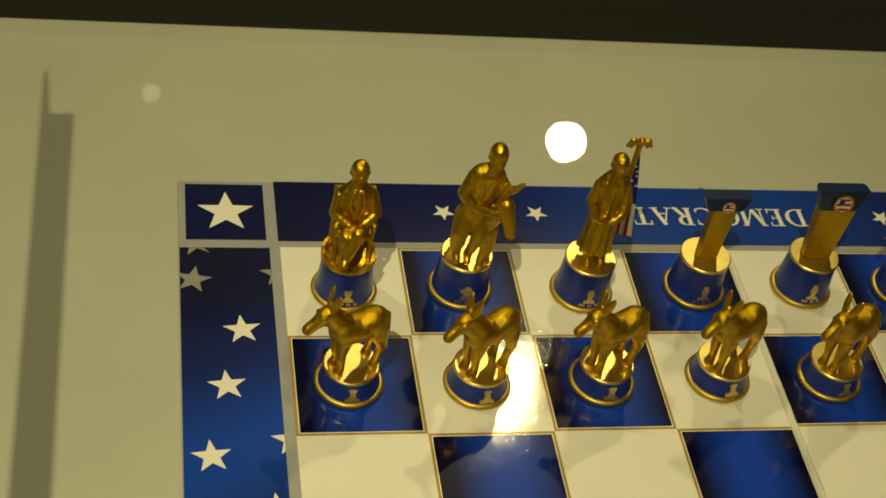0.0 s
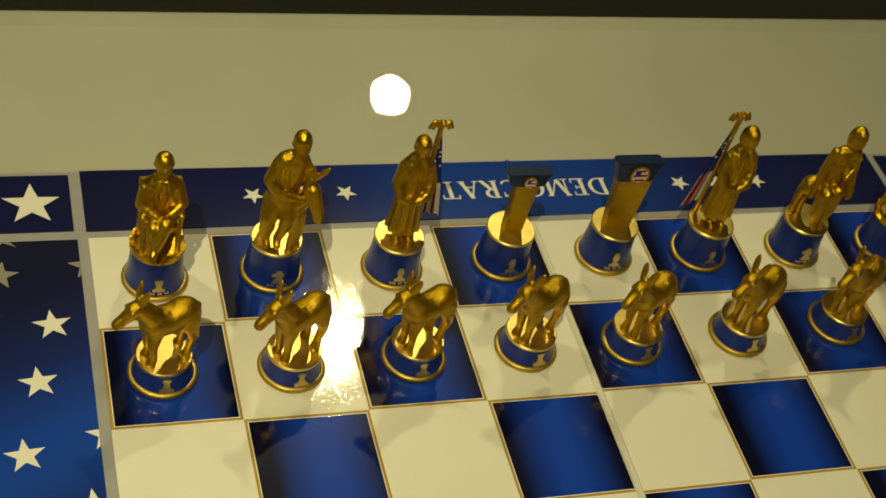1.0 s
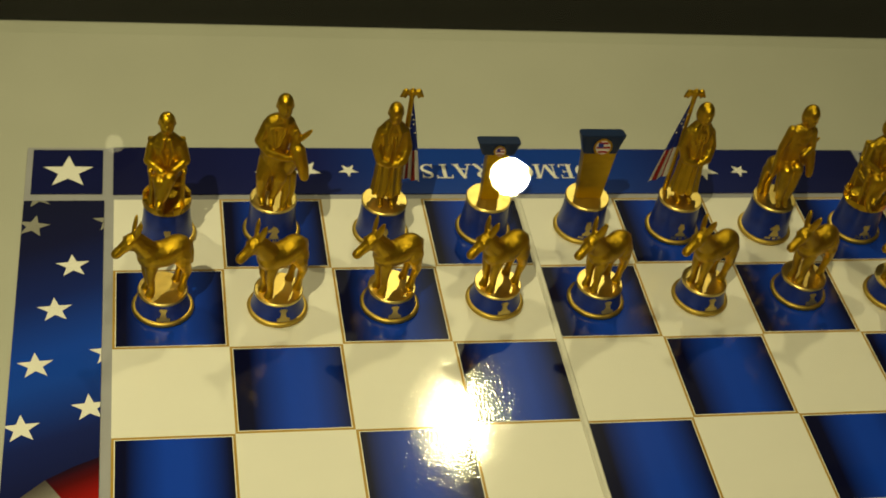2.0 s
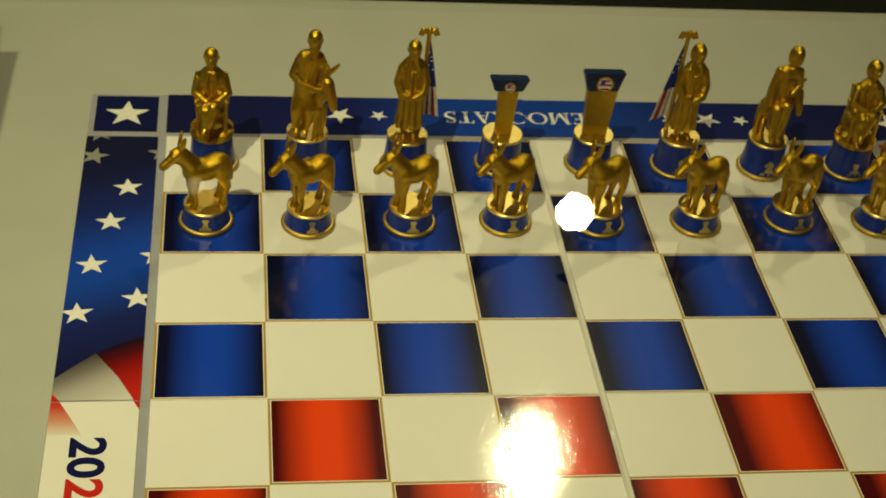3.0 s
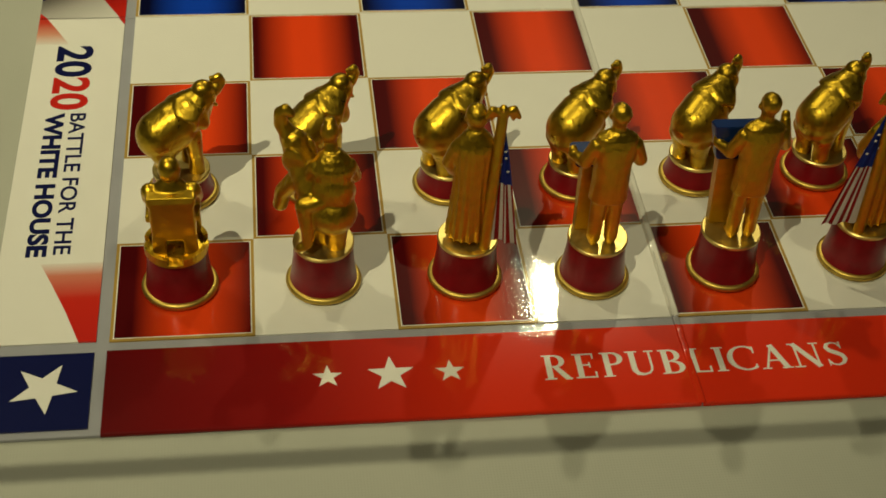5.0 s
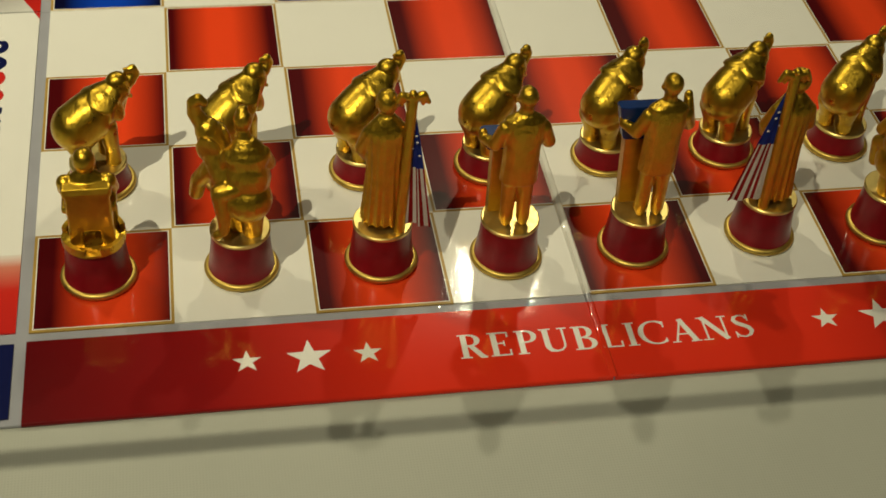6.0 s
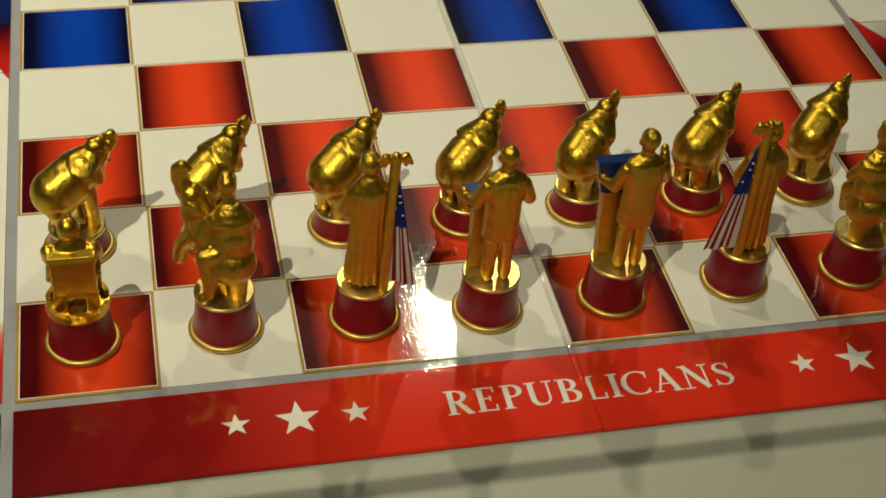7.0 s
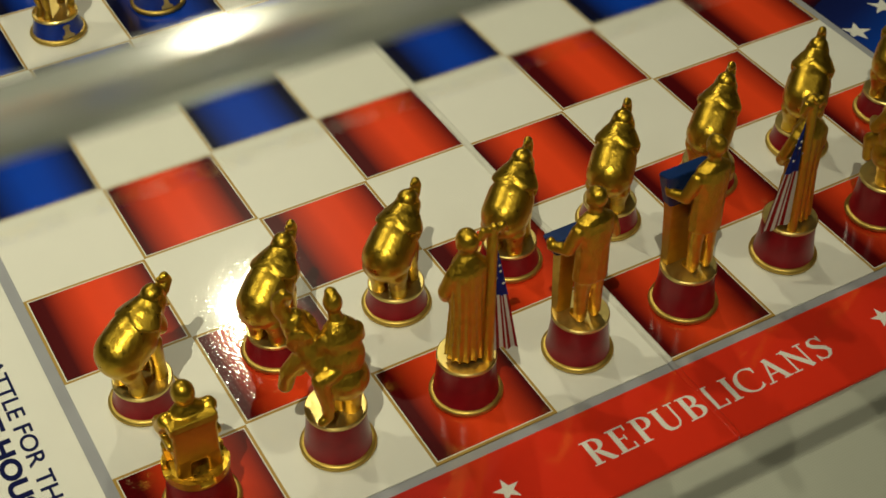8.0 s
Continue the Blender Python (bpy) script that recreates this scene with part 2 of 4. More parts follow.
def lathe(profile, steps=48):
    """A turned solid from (radius, height) pairs, bottom to top."""
    bm = bmesh.new()
    rings = [[bm.verts.new((r * math.cos(2 * math.pi * k / steps), r * math.sin(2 * math.pi * k / steps), z)) for k in range(steps)] for r, z in profile]
    for a, b in zip(rings, rings[1:]):
        for k in range(steps):
            bm.faces.new((a[k], a[(k + 1) % steps], b[(k + 1) % steps], b[k]))
    bm.faces.new(rings[0][::-1]), bm.faces.new(rings[-1])
    return bm


def add_plate(bm, points, z0, z1):
    """A flat plate with the given outline."""
    lo = [bm.verts.new((x, y, z0)) for x, y in points]
    hi = [bm.verts.new((x, y, z1)) for x, y in points]
    n = len(points)
    bm.faces.new(lo[::-1]), bm.faces.new(hi)
    for k in range(n):
        bm.faces.new((lo[k], lo[(k + 1) % n], hi[(k + 1) % n], hi[k]))


def plate(points, z0, z1):
    bm = bmesh.new()
    add_plate(bm, points, z0, z1)
    return bm


def rect(x0, y0, x1, y1):
    return [(x0, y0), (x1, y0), (x1, y1), (x0, y1)]


def star_points(cx, cy, r, turn=90.0, inner=0.4):
    return [(cx + (r if k % 2 == 0 else r * inner) * math.cos(radians(turn + 36 * k)), cy + (r if k % 2 == 0 else r * inner) * math.sin(radians(turn + 36 * k))) for k in range(10)]


def clip_poly(points, x0, x1):
    """A plan outline cut to x0..x1."""
    for limit, sign in ((x0, 1), (x1, -1)):
        out = []
        for (ax, ay), (bx, by) in zip(points, points[1:] + points[:1]):
            ina, inb = (ax - limit) * sign >= 0, (bx - limit) * sign >= 0
            if ina:
                out.append((ax, ay))
            if ina != inb:
                f = (limit - ax) / (bx - ax)
                out.append((limit, ay + f * (by - ay)))
        points = out
    return points


def letters(text, size, thick, bold=0.0, width=None, spacing=1.0):
    """Raised lettering as a mesh, from x = 0, its baseline on y = 0; stretched to a width if one is given."""
    curve = bpy.data.curves.new("lettering", "FONT")
    curve.body, curve.size, curve.extrude, curve.offset, curve.space_character = text, size, thick / 2, bold, spacing
    curve.resolution_u = 4
    ob = new("lettering", curve)
    deps = bpy.context.evaluated_depsgraph_get()
    data = bpy.data.meshes.new_from_object(ob.evaluated_get(deps))
    bpy.data.objects.remove(ob)
    xs = [v.co.x for v in data.vertices]
    wide = (max(xs) - min(xs)) or 1.0
    data.transform(Matrix.Diagonal((width / wide if width else 1.0, 1, 1, 1)) @ Matrix.Translation((-min(xs), 0, 0)))
    return data


STEM, THIN, SERIF = 0.155, 0.055, 0.075


def ribbon(points, widths):
    """The outline of a pen stroke through points, with a width at each."""
    left, right = [], []
    for k, (x, y) in enumerate(points):
        ax, ay = points[max(k - 1, 0)]
        bx, by = points[min(k + 1, len(points) - 1)]
        d = Vector((bx - ax, by - ay)).normalized()
        w = widths[k] / 2 if isinstance(widths, (list, tuple)) else widths / 2
        left.append((x - d.y * w, y + d.x * w)), right.append((x + d.y * w, y - d.x * w))
    return left + right[::-1]


def arc(cx, cy, rx, ry, a0, a1, thick=STEM, thin=THIN, n=14):
    """A bowl: thin where it runs level, thick where it runs upright."""
    pts, ws = [], []
    for k in range(n + 1):
        a = radians(a0 + (a1 - a0) * k / n)
        pts.append((cx + rx * math.cos(a), cy + ry * math.sin(a))), ws.append(thin + (thick - thin) * math.cos(a) ** 2)
    return ribbon(pts, ws)


def stem(x, y0=0.0, y1=1.0, w=STEM, feet=True):
    out = [rect(x - w / 2, y0, x + w / 2, y1)]
    if feet:
        out += [rect(x - w / 2 - SERIF, y0, x + w / 2 + SERIF, y0 + 0.045), rect(x - w / 2 - SERIF, y1 - 0.045, x + w / 2 + SERIF, y1)]
    return out


def glyph(ch):
    """Pen strokes of a Roman capital one unit high, and its width."""
    if ch == "I":
        return stem(0.17), 0.34
    if ch in "ELF":
        out = stem(0.2) + [rect(0.2, 0, 0.62, 0.055), rect(0.57, 0, 0.62, 0.24)]
        if ch == "E":
            out += [rect(0.2, 0.945, 0.6, 1.0), rect(0.55, 0.78, 0.6, 1.0), rect(0.2, 0.5, 0.48, 0.55), rect(0.44, 0.42, 0.48, 0.63)]
        return out, 0.68
    if ch == "P":
        return stem(0.2) + [arc(0.34, 0.735, 0.22, 0.237, -90, 90), rect(0.2, 0.945, 0.36, 1.0), rect(0.2, 0.47, 0.36, 0.525)], 0.66
    if ch == "R":
        return stem(0.2) + [arc(0.34, 0.745, 0.22, 0.227, -90, 90), rect(0.2, 0.945, 0.36, 1.0), rect(0.2, 0.49, 0.36, 0.545), ribbon([(0.36, 0.52), (0.5, 0.28), (0.64, 0.03), (0.76, 0.0)], [0.13, STEM, STEM, 0.05])], 0.76
    if ch == "B":
        return stem(0.2) + [arc(0.34, 0.755, 0.19, 0.217, -90, 90), arc(0.36, 0.265, 0.24, 0.237, -90, 90), rect(0.2, 0.945, 0.36, 1.0), rect(0.2, 0.485, 0.38, 0.54), rect(0.2, 0, 0.38, 0.055)], 0.7
    if ch == "D":
        return stem(0.2) + [arc(0.36, 0.5, 0.4, 0.472, -90, 90), rect(0.2, 0.945, 0.38, 1.0), rect(0.2, 0, 0.38, 0.055)], 0.86
    if ch == "O":
        return [arc(0.44, 0.5, 0.38, 0.485, -90, 90), arc(0.44, 0.5, 0.38, 0.485, 90, 270)], 0.88
    if ch == "C":
        return [arc(0.46, 0.5, 0.4, 0.485, 48, 180), arc(0.46, 0.5, 0.4, 0.485, 180, 312), rect(0.7, 0.7, 0.745, 0.96), rect(0.7, 0.1, 0.735, 0.24)], 0.8
    if ch == "U":
        return [rect(0.1, 0.3, 0.1 + STEM, 1.0), rect(0.02, 0.955, 0.34, 1.0), rect(0.62, 0.3, 0.68, 1.0), rect(0.52, 0.955, 0.78, 1.0), ribbon([(0.178, 0.33), (0.19, 0.2), (0.26, 0.07), (0.4, 0.03), (0.55, 0.08), (0.63, 0.2), (0.65, 0.33)], [STEM, STEM, 0.13, 0.08, 0.06, 0.06, 0.06])], 0.8
    if ch == "A":
        return [ribbon([(0.12, 0.0), (0.4, 1.0)], 0.06), ribbon([(0.37, 1.0), (0.68, 0.0)], STEM), rect(0.22, 0.32, 0.56, 0.37), rect(0.0, 0, 0.24, 0.045), rect(0.52, 0, 0.82, 0.045)], 0.8
    if ch == "N":
        return [rect(0.14, 0, 0.195, 1.0), rect(0.68, 0, 0.735, 1.0), ribbon([(0.14, 1.0), (0.72, 0.0)], STEM), rect(0.02, 0, 0.3, 0.045), rect(0.58, 0.955, 0.84, 1.0), rect(0.0, 0.955, 0.2, 1.0)], 0.86
    if ch == "M":
        return [rect(0.13, 0, 0.185, 1.0), rect(0.78, 0, 0.78 + STEM, 1.0), ribbon([(0.15, 1.0), (0.47, 0.04)], STEM), ribbon([(0.83, 1.0), (0.48, 0.04)], 0.06), rect(0.02, 0, 0.3, 0.045), rect(0.7, 0, 1.02, 0.045), rect(0.02, 0.955, 0.18, 1.0), rect(0.8, 0.955, 1.02, 1.0)], 1.04
    if ch == "T":
        return stem(0.36) + [rect(0.02, 0.945, 0.7, 1.0), rect(0.02, 0.78, 0.07, 1.0), rect(0.65, 0.78, 0.7, 1.0)], 0.72
    return [ribbon([(0.5, 0.8), (0.43, 0.93), (0.3, 0.97), (0.16, 0.9), (0.12, 0.77), (0.19, 0.64), (0.34, 0.54), (0.48, 0.43), (0.53, 0.28), (0.46, 0.12), (0.31, 0.03), (0.16, 0.07), (0.08, 0.22)], [0.05, 0.05, 0.06, 0.1, 0.13, 0.15, 0.155, 0.15, 0.13, 0.1, 0.06, 0.05, 0.05]), rect(0.49, 0.72, 0.53, 0.99), rect(0.06, 0.01, 0.1, 0.28)], 0.58


def roman_capitals(text, height, width, thick):
    """Roman capitals as thin raised plates, fitted to a width."""
    bm, x = bmesh.new(), 0.0
    total = sum(glyph(c)[1] + 0.05 for c in text) - 0.05
    sx = width / total
    for ch in text:
        strokes, w = glyph(ch)
        for k, pts in enumerate(strokes):
            add_plate(bm, [((x + px) * sx, py * height) for px, py in pts], 0.0, thick * (1 + 0.06 * k))
        x += w + 0.05
    return bm


def baked(bm, mat, voxel, smooth_steps=4, name="figurine"):
    """Melts overlapping rounded forms together into one smooth skin."""
    data = mesh_of(bm, name, mat)
    ob = new(name, data)
    melt = ob.modifiers.new("melt", "REMESH")
    melt.mode, melt.voxel_size = "VOXEL", voxel
    even = ob.modifiers.new("even", "SMOOTH")
    even.factor, even.iterations = 0.5, smooth_steps
    out = bpy.data.meshes.new_from_object(ob.evaluated_get(bpy.context.evaluated_depsgraph_get()))
    bpy.data.objects.remove(ob)
    if not out.materials:
        out.materials.append(mat)
    out.polygons.foreach_set("use_smooth", [True] * len(out.polygons))
    return out


MM = 0.001


class Clay:
    """Rounded forms in millimetres, to be melted into one figure."""

    def __init__(self):
        self.bm = bmesh.new()

    def ball(self, c, r, rx=0, ry=0, rz=0):
        r = (r, r, r) if isinstance(r, (int, float)) else r
        m = Matrix.Translation(Vector(c) * MM) @ Euler([radians(a) for a in (rx, ry, rz)]).to_matrix().to_4x4() @ Matrix.Diagonal((*(Vector(r) * MM), 1))
        bmesh.ops.create_icosphere(self.bm, subdivisions=5 if max(r) > 5 else 3, radius=1.0, matrix=m)
        return self

    def limb(self, *nodes):
        """A chain of tapered round rods: (x, y, z, radius) by (x, y, z, radius)."""
        for a, b in zip(nodes, nodes[1:]):
            p, q = Vector(a[:3]) * MM, Vector(b[:3]) * MM
            d = q - p
            m = Matrix.Translation((p + q) / 2) @ d.to_track_quat("Z", "Y").to_matrix().to_4x4()
            bmesh.ops.create_cone(self.bm, cap_ends=True, segments=48 if a[3] > 4 else 18, radius1=a[3] * MM, radius2=b[3] * MM, depth=max(d.length, 1e-5), matrix=m)
        for n in nodes:
            self.ball(n[:3], n[3])
        return self

    def cape(self, a, b, r0, r1):
        """A flared collar from a to b, with a scalloped free rim at a."""
        p, q = Vector(a) * MM, Vector(b) * MM
        turn = (q - p).to_track_quat("Z", "Y").to_matrix().to_4x4()
        steps, rows = 96, []
        for f, r in ((0.0, r0), (0.12, r0 * 1.0), (0.5, r0 * 0.62 + r1 * 0.38), (1.0, r1)):
            row = []
            for i in range(steps):
                g = 2 * math.pi * i / steps
                edge = (abs(math.sin(2 * (g - math.pi / 2))) - 0.45) * 3.0 * (1 - f) * MM
                row.append(self.bm.verts.new(p + turn @ Vector((r * 1.1 * MM * math.cos(g), r * (0.8 if math.sin(g) > 0 else 0.96) * MM * math.sin(g), (q - p).length * f - edge))))
            rows.append(row)
        for u, v in zip(rows, rows[1:]):
            for i in range(steps):
                self.bm.faces.new((u[i], u[(i + 1) % steps], v[(i + 1) % steps], v[i]))
        self.bm.faces.new(rows[0][::-1]), self.bm.faces.new(rows[-1])
        return self

    def slab(self, lo, hi, rx=0, ry=0, rz=0, bevel=0.6):
        lo, hi = Vector(lo) * MM, Vector(hi) * MM
        c = (lo + hi) / 2
        add_box(self.bm, lo - c, hi - c, bevel * MM, Matrix.Translation(c) @ Euler([radians(a) for a in (rx, ry, rz)]).to_matrix().to_4x4())
        return self

    def skirt(self, rings, folds=0, depth=0.0, turn=0.0):
        """A hanging garment: (x, y, z, rx, ry) rings from the hem up, with folds that fade upwards."""
        steps, rows = 64, []
        for i, (x, y, z, rx, ry) in enumerate(rings):
            fade = depth * (1 - i / len(rings))
            row = []
            for k in range(steps):
                a = 2 * math.pi * k / steps
                w = 1 + fade * math.sin(folds * a + turn) + 0.4 * fade * math.sin((folds * 2 + 1) * a)
                row.append(self.bm.verts.new(((x + rx * w * math.cos(a)) * MM, (y + ry * w * math.sin(a)) * MM, z * MM)))
            rows.append(row)
        for a, b in zip(rows, rows[1:]):
            for k in range(steps):
                self.bm.faces.new((a[k], a[(k + 1) % steps], b[(k + 1) % steps], b[k]))
        self.bm.faces.new(rows[0][::-1]), self.bm.faces.new(rows[-1])
        return self

    def done(self, voxel=0.4, smooth_steps=5, mat=None):
        return baked(self.bm, mat or GOLD_CLOTH, voxel * MM, smooth_steps)


# ---- room and plinth ----
def setting(name, bm, mat, label, category):
    return tagged(part(name, bm, mat), label, category, kind="structure")


# no ceiling: the room stays open above for the added ambient fill
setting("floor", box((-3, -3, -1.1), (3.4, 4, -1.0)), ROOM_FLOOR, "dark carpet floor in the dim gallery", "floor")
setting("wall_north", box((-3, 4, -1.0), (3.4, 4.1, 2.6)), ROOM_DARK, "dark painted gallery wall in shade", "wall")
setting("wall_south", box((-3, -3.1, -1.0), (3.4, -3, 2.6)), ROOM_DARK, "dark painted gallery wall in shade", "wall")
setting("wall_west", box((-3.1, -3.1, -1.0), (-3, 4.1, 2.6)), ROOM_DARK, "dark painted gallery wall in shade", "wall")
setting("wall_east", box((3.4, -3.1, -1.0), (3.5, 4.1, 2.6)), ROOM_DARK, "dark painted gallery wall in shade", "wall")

for place, power, size in SPOTS:
    y = place[1]
    setting("lighting_track", box((-3, y - 0.02, 2.6), (3.4, y + 0.02, 2.64), 0.004), BLACK_METAL, "black lighting track spanning the gallery", "lighting track")

plinth = thing("plinth", "white painted exhibition plinth with a flat top", "plinth", at=pose(0, 0, 0))
part("plinth_top", box((-0.42, -0.30, -0.034), (0.82, 0.558, -0.002), 0.002), TABLE, plinth)
part("plinth_body", box((-0.40, -0.28, -1.0), (0.80, 0.54, -0.034), 0.002), TABLE, plinth)


def spot_housing(place):
    lamp = thing("ceiling_spot", "black metal ceiling spot lamp, lit", "lamp", "ceiling spots", at=look(place, (0.2, 0.15, 0)))
    r = 0.05
    part("shade", lathe([(r - 0.004, -0.012), (r, -0.012), (r, 0.10), (0.02, 0.13), (0.018, 0.128), (r - 0.004, 0.098)][1:4], 32), BLACK_METAL, lamp, "black metal shade", 40, pose(0, 0, 0.014))
    top = Matrix(lamp.matrix_basis).inverted() @ Vector((place[0], place[1], 2.6))
    d = top - Vector((0, 0, 0.13))
    bm = bmesh.new()
    bmesh.ops.create_cone(bm, cap_ends=True, segments=12, radius1=0.008, radius2=0.008, depth=d.length, matrix=Matrix.Translation((top + Vector((0, 0, 0.13))) / 2) @ d.to_track_quat("Z", "Y").to_matrix().to_4x4())
    part("rod", bm, BLACK_METAL, lamp)


for place, power, size in SPOTS:
    spot_housing(place)

# ---- clear vitrine over the board ----
VX0, VX1, VY0, VY1, VZ = -0.186, 0.586, -0.179, 0.545, 0.3235
vitrine = thing("vitrine", "clear acrylic display case over the chess board", "display case")
panes = [((VX0, VY0, VZ), (VX1, VY1, VZ)), ((VX0, VY0, -0.002), (VX1, VY0, VZ)), ((VX0, VY1, -0.002), (VX1, VY1, VZ)), ((VX0, VY0, -0.002), (VX0, VY1, VZ)), ((VX1, VY0, -0.002), (VX1, VY1, VZ))]
for name, (lo, hi) in zip(("top_pane", "front_pane", "back_pane", "side_pane", "side_pane"), panes):
    bm = bmesh.new()
    a, b = Vector(lo), Vector(hi)
    flat = [i for i in range(3) if abs(a[i] - b[i]) < 1e-6][0]
    u, v = [i for i in range(3) if i != flat]
    vs = []
    for p, q in ((a, a), (b, a), (b, b), (a, b)):
        c = Vector(a)
        c[u], c[v] = p[u], q[v]
        vs.append(bm.verts.new(c))
    bm.faces.new(vs)
    part(name, bm, PANE, vitrine).visible_shadow = False
part("edge", box((VX0 + 0.0128, VY0 - 0.0022, VZ - 0.0045), (VX1, VY0 + 0.0022, VZ + 0.0008), 0.0006), EDGE, vitrine, "polished clear front edge")
# out of view; outline worked back from the shade strip FRONT_SPOT should throw
part("edge", plate([(VX0 + 0.0015, VY0 - 0.0022), (VX0 + 0.0128, VY0 - 0.0022), (VX0 + 0.0128, 0.2873), (VX0 + 0.0037, 0.2873), (VX0 + 0.0015, 0.3154)], VZ - 0.0045, VZ + 0.0008), EDGE, vitrine, "unseen clear side edge, outlined to cast a strip of shade")
part("joint", box((VX0 + 0.013, VY0 - 0.0003, VZ - 0.0135), (VX1, VY0 - 0.0001, VZ - 0.0046)), JOINT, vitrine, "clear glued joint below the edge").visible_shadow = False

# ---- the folding chess board ----
S, Z = 0.05, 0.0
OUT = 0.042
board = thing("chess_board", "printed folding card chess board, red and blue squares, glossy", "chess board")
for i in (0, 1):
    for j in (0, 1):
        x0, x1 = (-OUT, 0.1999) if i == 0 else (0.2001, 0.4 + OUT)
        y0, y1 = (-0.0413, 0.1999) if j == 0 else (0.2001, 0.4413)
        part("panel", box((x0, y0, -0.002), (x1, y1, -0.0006), 0.0004), SILVER_PRINT, board, "grey-edged folding card panel")

T0, T1 = -0.0006, 0.0
RAISED = 0.00012


def square_mesh(dark):
    bm = bmesh.new()
    h = S / 2
    if not dark:
        add_plate(bm, rect(-h, -h, h, h), T0, T1)
        return mesh_of(bm, "square", WHITE_PRINT)
    rings = [h, h - 0.0011, h - 0.0015]
    quads = [[bm.verts.new((x, y, T1)) for x, y in rect(-r, -r, r, r)] for r in rings]
    for n in (0, 1):
        for k in range(4):
            f = bm.faces.new((quads[n][k], quads[n][(k + 1) % 4], quads[n + 1][(k + 1) % 4], quads[n + 1][k]))
            f.material_index = 1 if n == 0 else 2
    bm.faces.new(quads[2])
    low = [bm.verts.new((x, y, T0)) for x, y in rect(-h, -h, h, h)]
    for k in range(4):
        bm.faces.new((low[k], low[(k + 1) % 4], quads[0][(k + 1) % 4], quads[0][k])).material_index = 1
    return mesh_of(bm, "square", [dark, GOLD_LINE, WHITE_PRINT])


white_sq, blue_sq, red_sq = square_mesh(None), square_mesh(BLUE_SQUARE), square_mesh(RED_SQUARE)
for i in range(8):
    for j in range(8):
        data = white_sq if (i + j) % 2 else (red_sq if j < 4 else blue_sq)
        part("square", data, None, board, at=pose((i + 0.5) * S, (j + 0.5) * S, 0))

for lo, hi, card in (((0.1983, 0.0, -0.0006), (0.2017, 0.4, 0.0008), CREASE), ((0.0, 0.1995, -0.0006), (0.1986, 0.2005, 0.0002), CREASE), ((0.2014, 0.1995, -0.0006), (0.4, 0.2005, 0.00016), CREASE), ((0.1986, -0.0414, -0.0006), (0.2014, -0.0044, 0.0004), RED_STRIP), ((0.1988, 0.4044, -0.0006), (0.2012, 0.4414, 0.0004), BLUE_STRIP), ((0.1988, -0.0044, -0.0006), (0.2012, 0.0, 0.0004), SILVER_PRINT)):
    bm = bmesh.new()
    along = 1 if hi[1] - lo[1] > hi[0] - lo[0] else 0
    n, rows = 160, []
    for k in range(n + 1):
        f = k / n
        p = lo[along] + f * (hi[along] - lo[along])
        wob, up = 0.00016 * noise.noise((p * 240, 3.1, along)), 0.00026 * noise.noise((p * 330, 9.7, along))
        mid, half = (lo[1 - along] + hi[1 - along]) / 2 + wob, (hi[1 - along] - lo[1 - along]) / 2
        row = []
        for off, z in ((-half, lo[2]), (-half, 0.00003), (-half * 0.55, hi[2] + up), (0, 0.0001), (half * 0.5, hi[2] * 0.8 - up), (half, 0.00003), (half, lo[2])):
            row.append(bm.verts.new((mid + off, p, z) if along else (p, mid + off, z)))
        rows.append(row)
    for a, b in zip(rows, rows[1:]):
        for q in range(6):
            bm.faces.new((a[q], a[q + 1], b[q + 1], b[q]))
    part("fold_crease", bm, card, board, "creased fold line", 75)

G = 0.0042  # grey line between border and squares
E0, E1 = -0.0411, -G


def strip_mesh(x0, x1):
    """A border strip whose print turns down over the board's rounded outer edge."""
    bm = bmesh.new()
    prof = [(E1, T0), (E1, T1), (E0 + 0.0006, T1), (E0, -0.00012), (E0 - 0.0004, -0.0005), (E0 - 0.0006, -0.001), (E0 - 0.0004, -0.0017), (E0 + 0.0002, -0.0019), (E0 + 0.0002, T0)]
    steps = 24
    rows = []
    for k in range(steps + 1):
        x = x0 + (x1 - x0) * k / steps
        worn = 0.00008 * noise.noise((x * 130, 4.2, 1.7))
        rows.append([bm.verts.new((x, y + (worn if 2 < i < 7 else 0), z)) for i, (y, z) in enumerate(prof)])
    for a, b in zip(rows, rows[1:]):
        for i in range(len(prof)):
            bm.faces.new((a[i], a[(i + 1) % len(prof)], b[(i + 1) % len(prof)], b[i]))
    bm.faces.new(rows[0]), bm.faces.new(rows[-1][::-1])
    return bm


